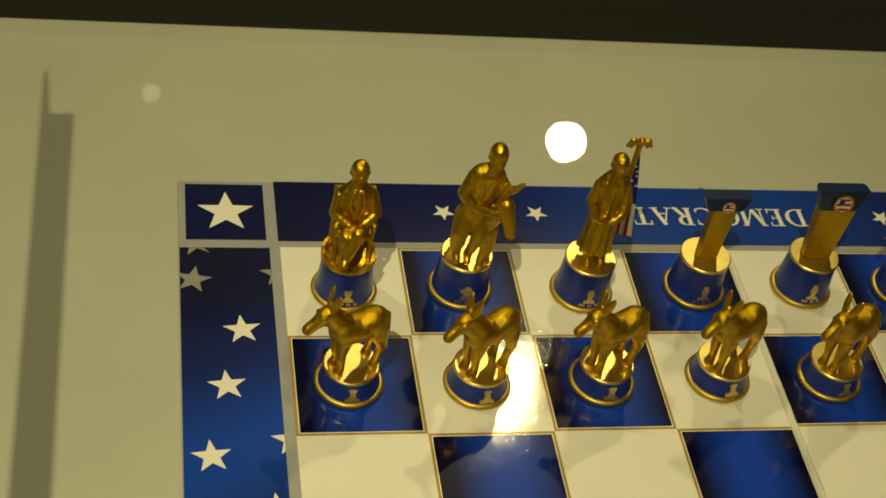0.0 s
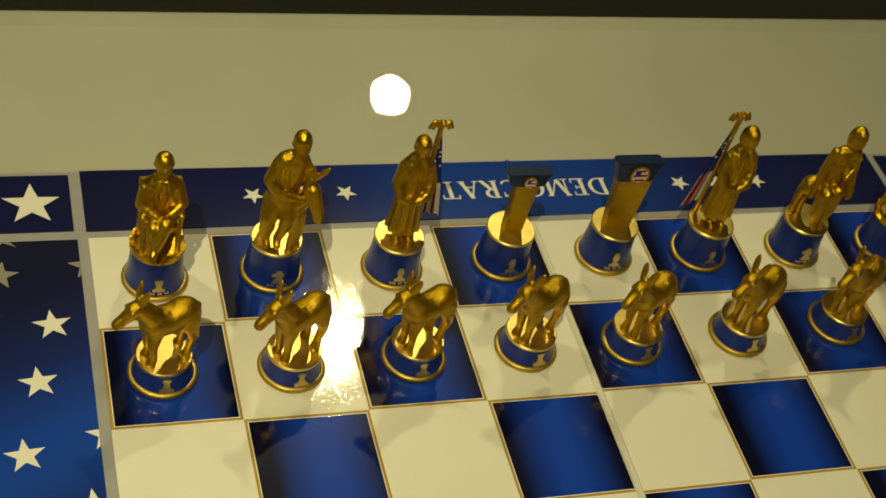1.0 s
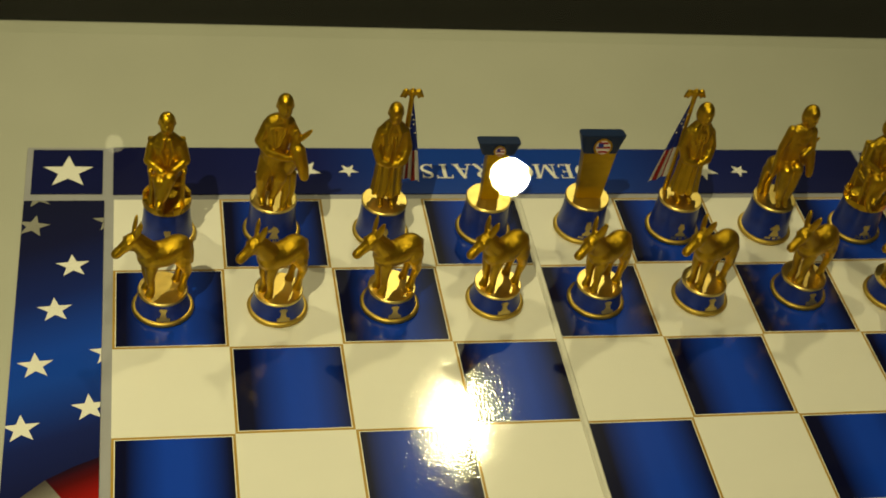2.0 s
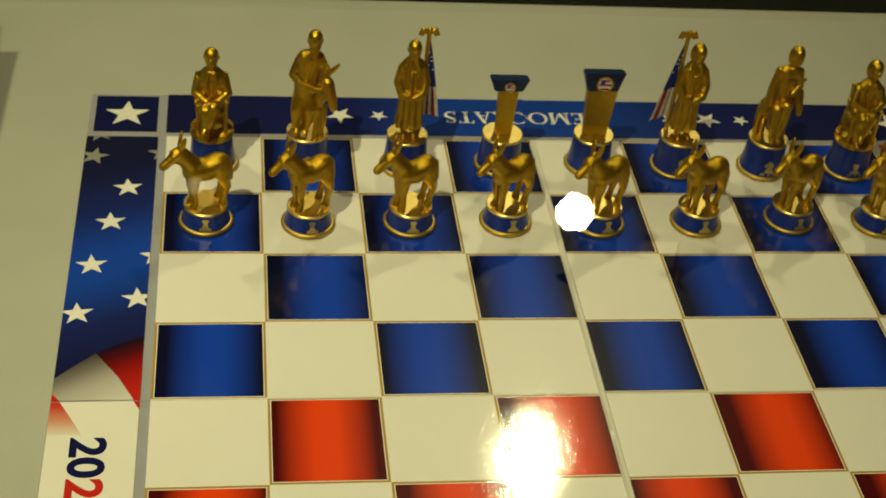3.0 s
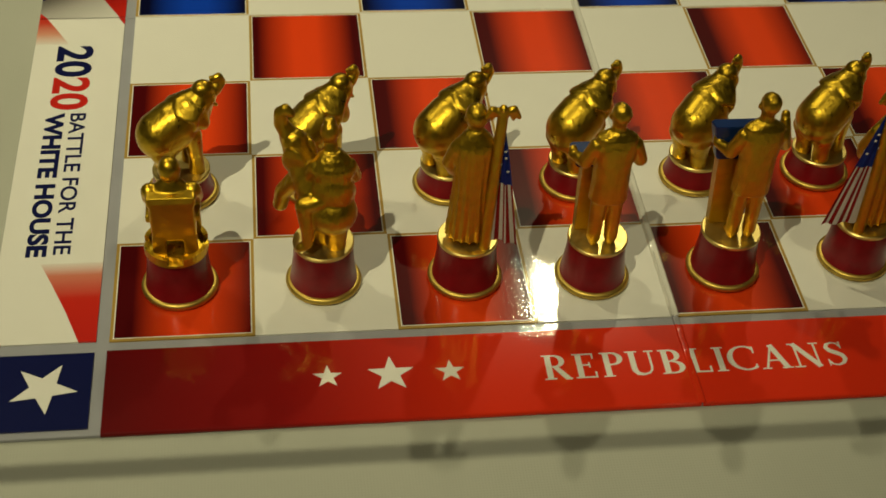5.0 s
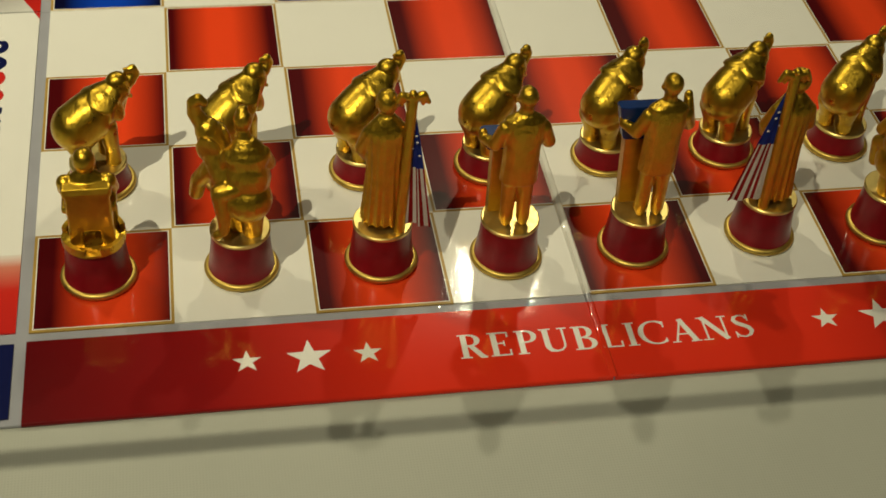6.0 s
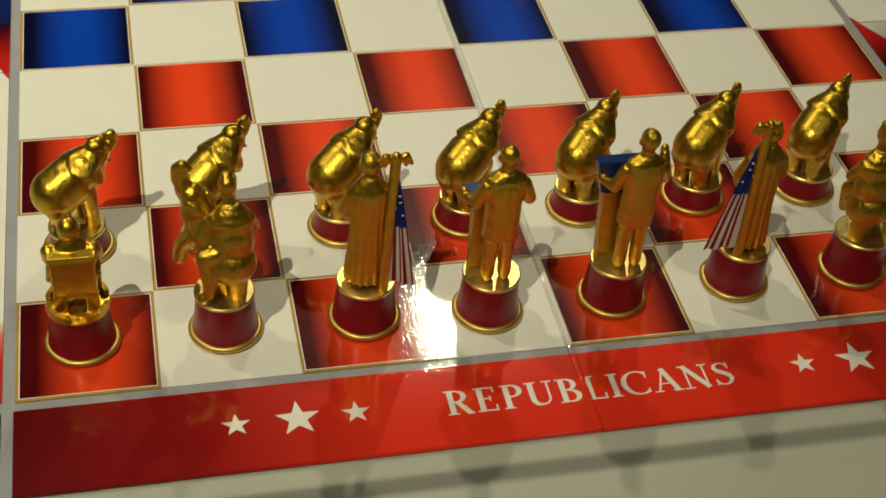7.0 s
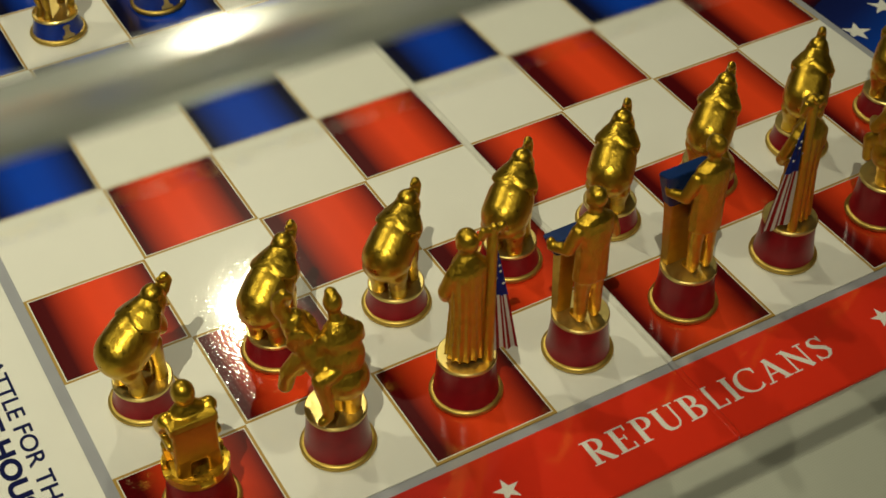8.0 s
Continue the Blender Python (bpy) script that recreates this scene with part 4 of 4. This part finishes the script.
def flag_parts(piece, top, foot, reach, drop, side, canton=0.46, bands=1, pole=1.25):
    """A pole with an eagle and a furled flag that fans out below: blue canton with stars, then stripes."""
    c = Clay()
    c.limb((*foot, pole * 1.05), (*top, pole * 0.95))
    eagle_clay(c, top[0], top[1], top[2] + 1.5, 0.75 + 0.2 * pole)
    part("flag_pole", c.done(0.4, 2), None, piece, "gold pole with an eagle on top")
    a, b = Vector(top) - Vector((0, 0, 2.0)), Vector(foot)
    n, rows = 10, 18
    grid = []
    bm = bmesh.new()
    for r in range(rows + 1):
        f = r / rows
        root = a.lerp(b, f * drop)
        w = 0.9 + reach * f ** 0.9
        grid.append([bm.verts.new(((root.x + side[0] * w * k / n + 0.55 * math.sin(k * 1.45 + f) * f) * MM, (root.y + side[1] * w * k / n + 0.75 * math.cos(k * 1.45) * f) * MM, (root.z + 0.8 * k / n * f * reach * -0.25) * MM)) for k in range(n + 1)])
    for r in range(rows):
        for k in range(n):
            f = bm.faces.new((grid[r][k], grid[r][k + 1], grid[r + 1][k + 1], grid[r + 1][k]))
            f.material_index = 0 if r < rows * canton else (2 if k < 3 or (k // bands) % 2 == 0 else 1)
    back = bmesh.ops.solidify(bm, geom=bm.faces[:], thickness=0.5 * MM)
    flag = part("flag", bm, [FLAG_CLOTH_BLUE, FLAG_CLOTH_RED, FLAG_CLOTH_WHITE], piece, "striped flag with a blue canton", 60)
    for r, k in ((3, 4), (5, 7), (6, 3), (7, 8), (4, 7)):
        p = (a.lerp(b, r / rows * drop) + Vector((side[0], side[1], 0)) * ((0.9 + reach * (r / rows) ** 0.9) * k / n)) * MM
        for s in (-1, 1):
            part("star", plate(star_points(0, 0, 0.55 * MM), -0.15 * MM, 0.15 * MM), FLAG_CLOTH_WHITE, flag, at=Matrix.Translation(p + Vector((0, s * 0.9 * MM, 0))) @ Matrix.Rotation(radians(90), 4, "X"))


FLAG_CLOTH_BLUE = enamel("flag_blue_paint", (0.012, 0.04, 0.36), (0.009, 0.028, 0.26))
FLAG_CLOTH_RED = enamel("flag_red_paint", (0.42, 0.01, 0.012), (0.32, 0.008, 0.01))
FLAG_CLOTH_WHITE = enamel("flag_white_paint", (0.82, 0.81, 0.78), (0.72, 0.71, 0.68))


def seal_parts(parent, m, r):
    """A round seal: gold ring, pale disc, and a small striped flag in it."""
    part("seal_ring", lathe([(r * MM, 0), (r * MM, 0.35 * MM), (r * 0.8 * MM, 0.4 * MM)], 32), GOLD, parent, "gold seal ring", 40, m)
    part("seal_disc", lathe([(r * 0.78 * MM, 0.3 * MM), (r * 0.78 * MM, 0.5 * MM)], 32), FLAG_CLOTH_WHITE, parent, "pale seal disc", 40, m)
    for k in range(5):
        y = (k - 2) * r * 0.26
        w = math.sqrt(max((r * 0.72) ** 2 - y * y, 0.01))
        if k % 2 == 0:
            part("seal_stripe", plate(rect(-w * MM, (y - r * 0.12) * MM, w * MM, (y + r * 0.12) * MM), 0.5 * MM, 0.6 * MM), FLAG_CLOTH_RED, parent, at=m)
    part("seal_canton", plate(rect(-r * 0.55 * MM, 0.02 * r * MM, 0, r * 0.5 * MM), 0.55 * MM, 0.7 * MM), FLAG_CLOTH_BLUE, parent, at=m)


def lectern_parts(piece, z0, stem, top, y=0.0, depth=6.0, face=-1):
    """A lectern: a gold column and a dark blue slanted desk with a round seal on its front. face: -1 towards -y."""
    w0, w1, h = stem
    bm = bmesh.new()
    lo = [bm.verts.new((x * MM, (y + d) * MM, z0 * MM)) for x, d in ((-w0, -2.2), (w0, -2.2), (w0, 2.2), (-w0, 2.2))]
    hi = [bm.verts.new((x * MM, (y + d) * MM, (z0 + h) * MM)) for x, d in ((-w1, -2.8), (w1, -2.8), (w1, 2.8), (-w1, 2.8))]
    bm.faces.new(lo[::-1]), bm.faces.new(hi)
    for k in range(4):
        bm.faces.new((lo[k], lo[(k + 1) % 4], hi[(k + 1) % 4], hi[k]))
    bmesh.ops.bevel(bm, geom=bm.edges[:], offset=0.35 * MM, segments=2, affect="EDGES")
    part("column", bm, GOLD_SMOOTH, piece, "flat gold lectern column")
    tw, th = top
    bm = bmesh.new()
    prof = [(-depth / 2, 0), (depth / 2, 0), (depth / 2, th * 1.1), (-depth / 2 - 1.2, th)]
    rows = []
    for x, grow in ((-tw - 1.2, 0.75), (-tw, 1.0), (tw, 1.0), (tw + 1.2, 0.75)):
        rows.append([bm.verts.new((x * (0.74 if z == 0 else 1.0) * MM, (y - face * -1 * d * grow) * MM if face < 0 else (y - d * grow) * MM, (z0 + h - 0.6 + z) * MM)) for d, z in prof])
    for a, b in zip(rows, rows[1:]):
        for k in range(4):
            bm.faces.new((a[k], a[(k + 1) % 4], b[(k + 1) % 4], b[k]))
    bm.faces.new(rows[0]), bm.faces.new(rows[-1][::-1])
    bmesh.ops.bevel(bm, geom=bm.edges[:], offset=0.3 * MM, segments=2, affect="EDGES")
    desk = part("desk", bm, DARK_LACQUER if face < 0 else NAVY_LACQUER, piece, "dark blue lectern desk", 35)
    front = Matrix.Translation((0, (y + face * (depth / 2 + 0.75)) * MM, (z0 + h - 0.6 + th * 0.5) * MM))
    turn = Matrix.Rotation(radians(90 - math.degrees(math.atan2(1.2, th))), 4, "X") if face < 0 else Matrix.Rotation(math.pi, 4, "Z") @ Matrix.Rotation(radians(80), 4, "X")
    seal_parts(desk, front @ turn, th * 0.47)


def piece_empty(label, category, group, x, y, turn=0.0):
    return thing("chess_piece", label, category, group, at=pose(x, y, 0.0002, 0, 0, turn))


BACK, PAWN = 21.0, 12.0
REP, DEM = "red chess pieces", "blue chess pieces"

# pawns
elephant_skin = elephant_clay(Clay(), (0, 0, PAWN - 0.3), 0.97).done(0.36, 5, GOLD_HIDE)
donkey_skin = donkey_clay(Clay(), (0, 0, PAWN - 0.3), 1.0).done(0.36, 3, GOLD_COAT)


def pawn(label, group, colour, skin, yaw, faces, x, y):
    p = piece_empty(label, "chess piece", group, x, y)
    pedestal(p, colour, PAWN, "pawn", faces)
    part("figurine", skin, None, p, "gold animal figurine", at=pose(0, 0, 0, 0, 0, yaw))
    return p


first = pawn("gold elephant chess pawn on a red pedestal", REP, RED_ENAMEL, elephant_skin, 22, 1, 0.0236, 0.0785)
for k, (x, y, turn) in enumerate(((0.0755, 0.078, 14), (0.1259, 0.0774, 12), (0.1763, 0.0765, 16), (0.2249, 0.0773, 20), (0.2755, 0.078, 14), (0.3258, 0.0785, 18), (0.3755, 0.078, 15))):
    copy_thing(first, pose(x, y, 0.0002, 0, 0, turn))
first = pawn("gold donkey chess pawn on a blue pedestal", DEM, BLUE_ENAMEL, donkey_skin, 198, -1, 0.0218, 0.3252)
for k, (x, y, turn) in enumerate(((0.0726, 0.3237, 8), (0.124, 0.3244, 3), (0.1738, 0.3254, 10), (0.2228, 0.3245, 12), (0.2752, 0.3251, 8), (0.3271, 0.3276, 10), (0.3755, 0.325, 6))):
    copy_thing(first, pose(x, y, 0.0002, 0, 0, turn))

# blue back rank
for x, hair in ((0.0245, False), (0.3755, True)):
    p = piece_empty("gold seated figurine chess rook on a blue pedestal", "chess piece", DEM, x, 0.375)
    pedestal(p, BLUE_ENAMEL, BACK, "rook", -1, True)
    part("figurine", seated_clay(Clay(), BACK - 0.3, hair).done(), None, p, "gold seated figurine")


def knight_blue(x, y, clay, grow, label):
    p = piece_empty(label, "chess piece", DEM, x, y)
    pedestal(p, BLUE_ENAMEL, BACK, "knight", -1)
    part("figurine", clay.done(), None, p, "gold figurine with a donkey", at=Matrix.Translation((0, 0, BACK * MM)) @ Matrix.Diagonal((0.94, 0.96, grow, 1)) @ Matrix.Translation((0, 0, -BACK * MM)))


def leaning_rider(c, z):
    """A suited figure bent over the neck of the donkey that it straddles."""
    c.limb((-3.5, 4.0, z + 17, 4.6), (2.5, -0.5, z + 18.5, 4.8))
    c.limb((4.5, -2.5, z + 19, 4.2), (8.0, -5.6, z + 26, 3.6), (9.4, -7.6, z + 31.5, 3.3))
    c.limb((9.6, -8.0, z + 31.0, 3.7), (12.0, -10.8, z + 24.2, 2.9), (12.8, -11.8, z + 20.6, 2.4))
    for e in (-1, 1):
        c.ball((10.2 + e * 2.0, -6.4, z + 37.6 + e * 0.4), (1.3, 1.3, 5.8), 12, 24 + e * 16, 0)
    for a, b in ((4.4, -4.6), (7.6, -2.4)):
        c.limb((a, b, z + 15, 2.9), (a + 0.6, b - 1.6, z + 8, 1.9), (a - 0.4, b - 2.0, z + 2.6, 1.5), (a - 0.2, b - 2.8, z + 0.7, 1.8))
    for a, b in ((-5.6, 3.4), (-1.6, 6.4)):
        c.limb((a, b, z + 14, 2.9), (a - 0.8, b + 0.6, z + 7, 1.8), (a, b, z + 0.7, 1.8))
    c.skirt([(-1.8, -1.6, z + 20, 5.4, 4.6), (-1.4, -2.0, z + 27, 6.6, 5.2), (-0.4, -2.4, z + 35, 7.2, 5.0), (0.4, -2.8, z + 42, 7.4, 4.6), (0.9, -3.2, z + 46, 4.6, 3.6)], 5, 0.04)
    c.ball((0.4, -2.8, z + 42.4), (7.6, 4.8, 4.6))
    c.limb((-5.2, -2.4, z + 41.0, 2.9), (-8.6, -4.2, z + 34.5, 2.7), (-4.6, -7.6, z + 30.5, 2.3), (2.6, -9.0, z + 28.6, 1.8), (5.4, -9.2, z + 28.2, 1.6))
    c.limb((5.8, -3.0, z + 41.0, 2.8), (8.8, -5.2, z + 37, 2.5), (7.0, -7.6, z + 32.0, 2.0))
    c.limb((-4.0, -1.6, z + 22, 4.6), (-6.4, -4.8, z + 15.6, 3.6), (-6.8, -4.6, z + 9, 2.6), (-6.6, -4.0, z + 4.4, 2.1), (-6.2, -7.4, z + 2.6, 1.6))
    c.limb((1.4, -2.6, z + 22, 4.2), (1.6, -6.2, z + 16.0, 3.4), (0.2, -5.4, z + 9, 2.3), (-1.4, -4.8, z + 4, 1.9), (-1.8, -7.8, z + 2.4, 1.5))
    for e in (-1, 1):
        c.limb((1.2 + e * 1.2, -5.8, z + 47, 0.7), (0.4 + e * 2.6, -7.0, z + 41, 0.8), (-0.6 + e * 0.8, -7.2, z + 33, 0.7))
    return head_on(c, 2.2, -5.8, z + 53.6, 4.6, False, 1.6)


def side_rider(c, z):
    """A slim long-haired figure in a skirt, perched sideways on a donkey."""
    c.limb((-4.0, 4.0, z + 17, 4.8), (3.5, 2.6, z + 18, 5.0), (8.4, 0.4, z + 24, 3.6), (9.6, -1.6, z + 28, 3.2))
    c.limb((9.6, -2.0, z + 28, 3.0), (10.6, -5.2, z + 22, 2.3), (10.8, -6.2, z + 19, 1.9))
    for e in (-1, 1):
        c.ball((9.0 + e * 1.6, -0.8, z + 33.5), (0.9, 1.1, 4.2), 8, 14 + e * 14, 0)
        c.limb((-4.8 + e * 1.8, 5.0, z + 14, 2.7), (-5.4 + e * 1.8, 5.4, z + 7, 1.8), (-5.0 + e * 1.8, 5.0, z + 0.7, 1.8))
        c.limb((5.6 + e * 1.8, 1.6, z + 14, 2.7), (6.0 + e * 1.8, 1.2, z + 7, 1.8), (5.8 + e * 1.8, 0.6, z + 0.7, 1.8))
    c.skirt([(-0.6, -1.0, z + 20, 5.8, 4.8), (-0.2, -1.2, z + 27, 4.8, 4.0), (0.6, -1.6, z + 34, 5.2, 3.9), (1.2, -2.0, z + 40, 6.2, 4.0), (1.6, -2.2, z + 43.5, 4.4, 3.2)], 5, 0.04)
    c.ball((1.2, -2.0, z + 40.4), (6.4, 4.0, 3.6)), c.ball((1.4, -4.2, z + 37), (4.0, 2.4, 2.8))
    c.limb((-4.6, -1.6, z + 41, 2.4), (-7.4, -2.6, z + 32, 2.0), (-8.6, -4.4, z + 23, 1.7), (-9.2, -5.0, z + 19, 1.6))
    c.limb((6.8, -2.2, z + 41, 2.4), (8.2, -4.2, z + 33.5, 2.0), (3.6, -6.6, z + 30.0, 1.6))
    for s, t in ((-1, 0.0), (1, 1.6)):
        c.limb((s * 2.4, -2.6, z + 21, 4.2), (s * 2.6 - 0.8, -8.2, z + 21.5 + t, 3.5), (s * 2.2 - 0.6, -8.6, z + 13, 2.7), (s * 1.8 - 0.2, -7.4, z + 5.4, 2.0), (s * 1.9 - 0.2, -9.8, z + 3.0, 1.5))
    c.skirt([(-0.4, -6.2, z + 8, 4.8, 3.6), (-0.6, -6.6, z + 14, 5.4, 3.9), (-0.8, -6.4, z + 20, 6.0, 4.4), (-0.6, -3.6, z + 24, 5.6, 4.4)], 9, 0.14, 0.4)
    return head_on(c, 2.4, -3.6, z + 50.4, 4.3, True, 1.2)


knight_blue(0.0736, 0.3763, leaning_rider(Clay(), BACK - 0.3), 1.08, "gold figurine bent over a donkey, blue chess knight")
knight_blue(0.3256, 0.3751, side_rider(Clay(), BACK - 0.3), 1.07, "gold long-haired figurine on a donkey, blue chess knight")
for x, y, hair, top, foot, side in ((0.1262, 0.3744, False, (7.0, 3.0, 79.0), (6.6, 4.6, BACK), (1.0, -0.12)), (0.2757, 0.3758, True, (-6.4, 4.0, 79.0), (-6.6, 6.2, BACK), (-0.95, -0.3))):
    p = piece_empty("gold robed figurine with a flag, blue chess bishop", "chess piece", DEM, x, y)
    pedestal(p, BLUE_ENAMEL, BACK, "bishop", -1)
    part("figurine", robed_clay(Clay(), BACK - 0.3, hair, 57).done(), None, p, "gold robed figurine", at=Matrix.Diagonal((0.9, 0.95, 1, 1)))
    flag_parts(p, top, foot, 8.5 if side[0] > 0 else 12.0, 0.82, side, 0.56, 2)
p = piece_empty("gold lectern chess queen with a blue desk", "chess piece", DEM, 0.1775, 0.3762)
pedestal(p, BLUE_ENAMEL, BACK, "queen", -1)
lectern_parts(p, BACK - 0.2, (4.3, 5.2, 28.4), (9.2, 6.2))
p = piece_empty("gold lectern chess king with a blue desk", "chess piece", DEM, 0.2276, 0.3768)
pedestal(p, BLUE_ENAMEL, BACK, "king", -1)
lectern_parts(p, BACK - 0.2, (6.2, 8.2, 29.0), (10.0, 9.8))

# red back rank, seen from behind
for x, y in ((0.0237, 0.0263), (0.3755, 0.0255)):
    p = piece_empty("gold throne figurine chess rook on a red pedestal", "chess piece", REP, x, y)
    pedestal(p, RED_ENAMEL, BACK - 1, "rook", 1, True)
    c, z = Clay(), BACK - 1.3
    c.slab((-7.6, -5.5, z + 6), (7.6, -2.0, z + 25), 5)
    c.slab((-8.4, -6.0, z + 22.6), (8.4, -1.8, z + 26.6), 5)
    c.slab((-7.6, -4, z + 8), (7.6, 8, z + 13))
    for k in (-1, 1):
        c.slab((k * 5.4 - 2.4, -5, z - 0.3), (k * 5.4 + 2.4, -2, z + 8)), c.slab((k * 7.2 - 1.6, 5, z - 0.3), (k * 7.2 + 1.6, 8, z + 8))
        c.slab((k * 7.8 - 1.5, -4, z + 14), (k * 7.8 + 1.5, 8, z + 17))
        c.limb((k * 7.2, 0, z + 25, 3.0), (k * 8.0, 4, z + 19, 2.5), (k * 7.6, 8, z + 17.5, 2.1))
        c.limb((k * 3.4, 2, z + 14.5, 3.3), (k * 3.8, 9.5, z + 14, 2.8), (k * 3.8, 9.6, z + 1.5, 2.2))
    c.skirt([(0, 0.5, z + 12, 6.4, 4.4), (0, 0.4, z + 20, 6.8, 4.4), (0, 0.2, z + 26, 7.2, 4.0), (0, 0.4, z + 29.6, 3.2, 2.8)], 5, 0.03)
    c.ball((0, 1.0, z + 33.6), (3.9, 4.3, 4.8))
    part("figurine", c.done(0.4, 5, GOLD_SMOOTH), None, p, "gold figurine on a throne")

for x, y, swap in ((0.075, 0.0259, False), (0.3255, 0.0265, True)):
    p = piece_empty("gold figurine riding an elephant, red chess knight", "chess piece", REP, x, y)
    pedestal(p, RED_ENAMEL, BACK - 1, "knight", 1)
    c, z = Clay(), BACK - 1.3
    c.ball((3.0, -2.0, z + 15.2), (8.8, 8.2, 8.4)), c.limb((0.5, 0, z + 17, 7.6), (-5, 4.5, z + 27, 6.2), (-8.5, 7.5, z + 36, 4.8))
    c.limb((4.6, -2.6, z + 12, 4.4), (4.4, -3.0, z + 0.6, 3.5)), c.limb((-1.0, 0.5, z + 12, 4.2), (-0.6, 0.2, z + 0.6, 3.3))
    c.limb((-8.5, 4.5, z + 25, 3.8), (-13.4, 6.6, z + 18, 3.0), (-14.6, 7.4, z + 11.5, 2.7)), c.limb((-4, 9, z + 25, 3.6), (-6.6, 12, z + 17, 2.9), (-7.4, 12.4, z + 11, 2.6))
    c.ball((-9.2, 8.2, z + 38.5), (4.6, 4.4, 5.0))
    c.limb((-11.0, 9.0, z + 41, 3.1), (-13.4, 9.4, z + 45.5, 2.6), (-13.6, 9.0, z + 50, 2.2), (-11.8, 8.4, z + 52, 1.9), (-10.0, 8.0, z + 50.4, 1.5))
    c.ball((-9.6, 3.2, z + 33.5), (4.6, 1.5, 6.2), 8, 16, -28), c.ball((-3.6, 9.6, z + 34.5), (1.5, 4.4, 6.0), 0, -10, 24)
    r = z - 3.6
    c.skirt([(3.2, -1.8, r + 20.5, 6.8, 5.8), (3.4, -1.6, r + 26, 6.2, 5.4), (3.4, -1.2, r + 33, 6.8, 5.4), (3.4, -0.8, r + 38, 7.4, 5.2), (3.3, -0.2, r + 41.5, 5.6, 4.2), (3.2, 0.3, r + 44, 3.0, 2.8)], 5, 0.03)
    c.ball((3.4, -1.8, r + 28.5), (7.5, 5.9, 9.5)), c.ball((3.4, -1.0, r + 36.6), (7.8, 5.2, 5.6)), c.limb((3.0, 0.8, r + 43, 2.5), (2.6, 2.0, r + 47, 2.2))
    c.limb((8.8, -0.6, r + 37.8, 2.9), (11.0, 2.4, r + 31, 2.5), (6, 8, r + 29, 2.0)), c.limb((-2.2, -0.4, r + 37.8, 2.9), (-5.2, 1.0, r + 31.5, 2.5), (-8.6, 4.6, r + 30, 2.1))
    c.limb((-1, -4, z + 22, 3.6), (-6.8, -4.6, z + 20.5, 3.1), (-5.6, -6.4, z + 10, 2.4), (-5.8, -7.0, z + 5, 2.0), (-8.4, -7.2, z + 3.4, 1.7))
    c.limb((7, 0, z + 22, 3.4), (9, 5, z + 19, 2.9), (8.6, 5, z + 10, 2.1))
    c.ball((2.6, 2.4, r + 50.2), (3.2, 3.6, 4.3)), c.ball((2.6, 3.4, r + 53.6), (2.2, 2.4, 1.8))
    part("figurine", c.done(), None, p, "gold figurine on an elephant", at=Matrix.Diagonal((-1, 1, 1, 1)) if swap else None)

for x, y, top, foot, side in ((0.1265, 0.0251, (8.2, -2.0, 74.0), (5.2, -6.0, BACK - 1), (0.9, -0.2)), (0.2749, 0.0262, (-4.6, -4.0, 76.5), (-4.6, -6.5, BACK - 1), (-0.95, 0.15))):
    p = piece_empty("gold robed figurine with a flag, red chess bishop", "chess piece", REP, x, y)
    pedestal(p, RED_ENAMEL, BACK - 1, "bishop", 1)
    part("figurine", robed_clay(Clay(), BACK - 1.3, False, 58, 17, 2.2).done(), None, p, "gold robed figurine", at=pose(0, 0, 0, 0, 0, 180))
    flag_parts(p, top, foot, 11.0 if side[0] > 0 else 14.0, 0.92, side, pole=2.0)

p = piece_empty("gold suited figurine at a lectern, red chess queen", "chess piece", REP, 0.1735, 0.0227)
pedestal(p, RED_ENAMEL, BACK - 1, "queen", 1)
part("figurine", suited_clay(Clay(), 0.5, -3.0, BACK - 1.3, 0, (0.1, 0.2), 61).done(), None, p, "gold suited figurine")
holder = new("lectern")
holder.parent, holder.matrix_basis = p, pose(-5.0 * MM, 5.5 * MM, 0)
lectern_parts(holder, BACK - 1.2, (3.0, 3.4, 30.5), (6.6, 6.0), face=1)
p = piece_empty("gold suited figurine at a lectern, red chess king", "chess piece", REP, 0.2233, 0.0236)
pedestal(p, RED_ENAMEL, BACK - 1, "king", 1)
part("figurine", suited_clay(Clay(), 2.0, -3.0, BACK - 1.3, 0, (0.2, 0.95), 63).done(), None, p, "gold suited figurine")
holder = new("lectern")
holder.parent, holder.matrix_basis = p, pose(-2.5 * MM, 5.5 * MM, 0)
lectern_parts(holder, BACK - 1.2, (5.2, 7.0, 31.0), (9.4, 13.0), depth=5.4, face=1)
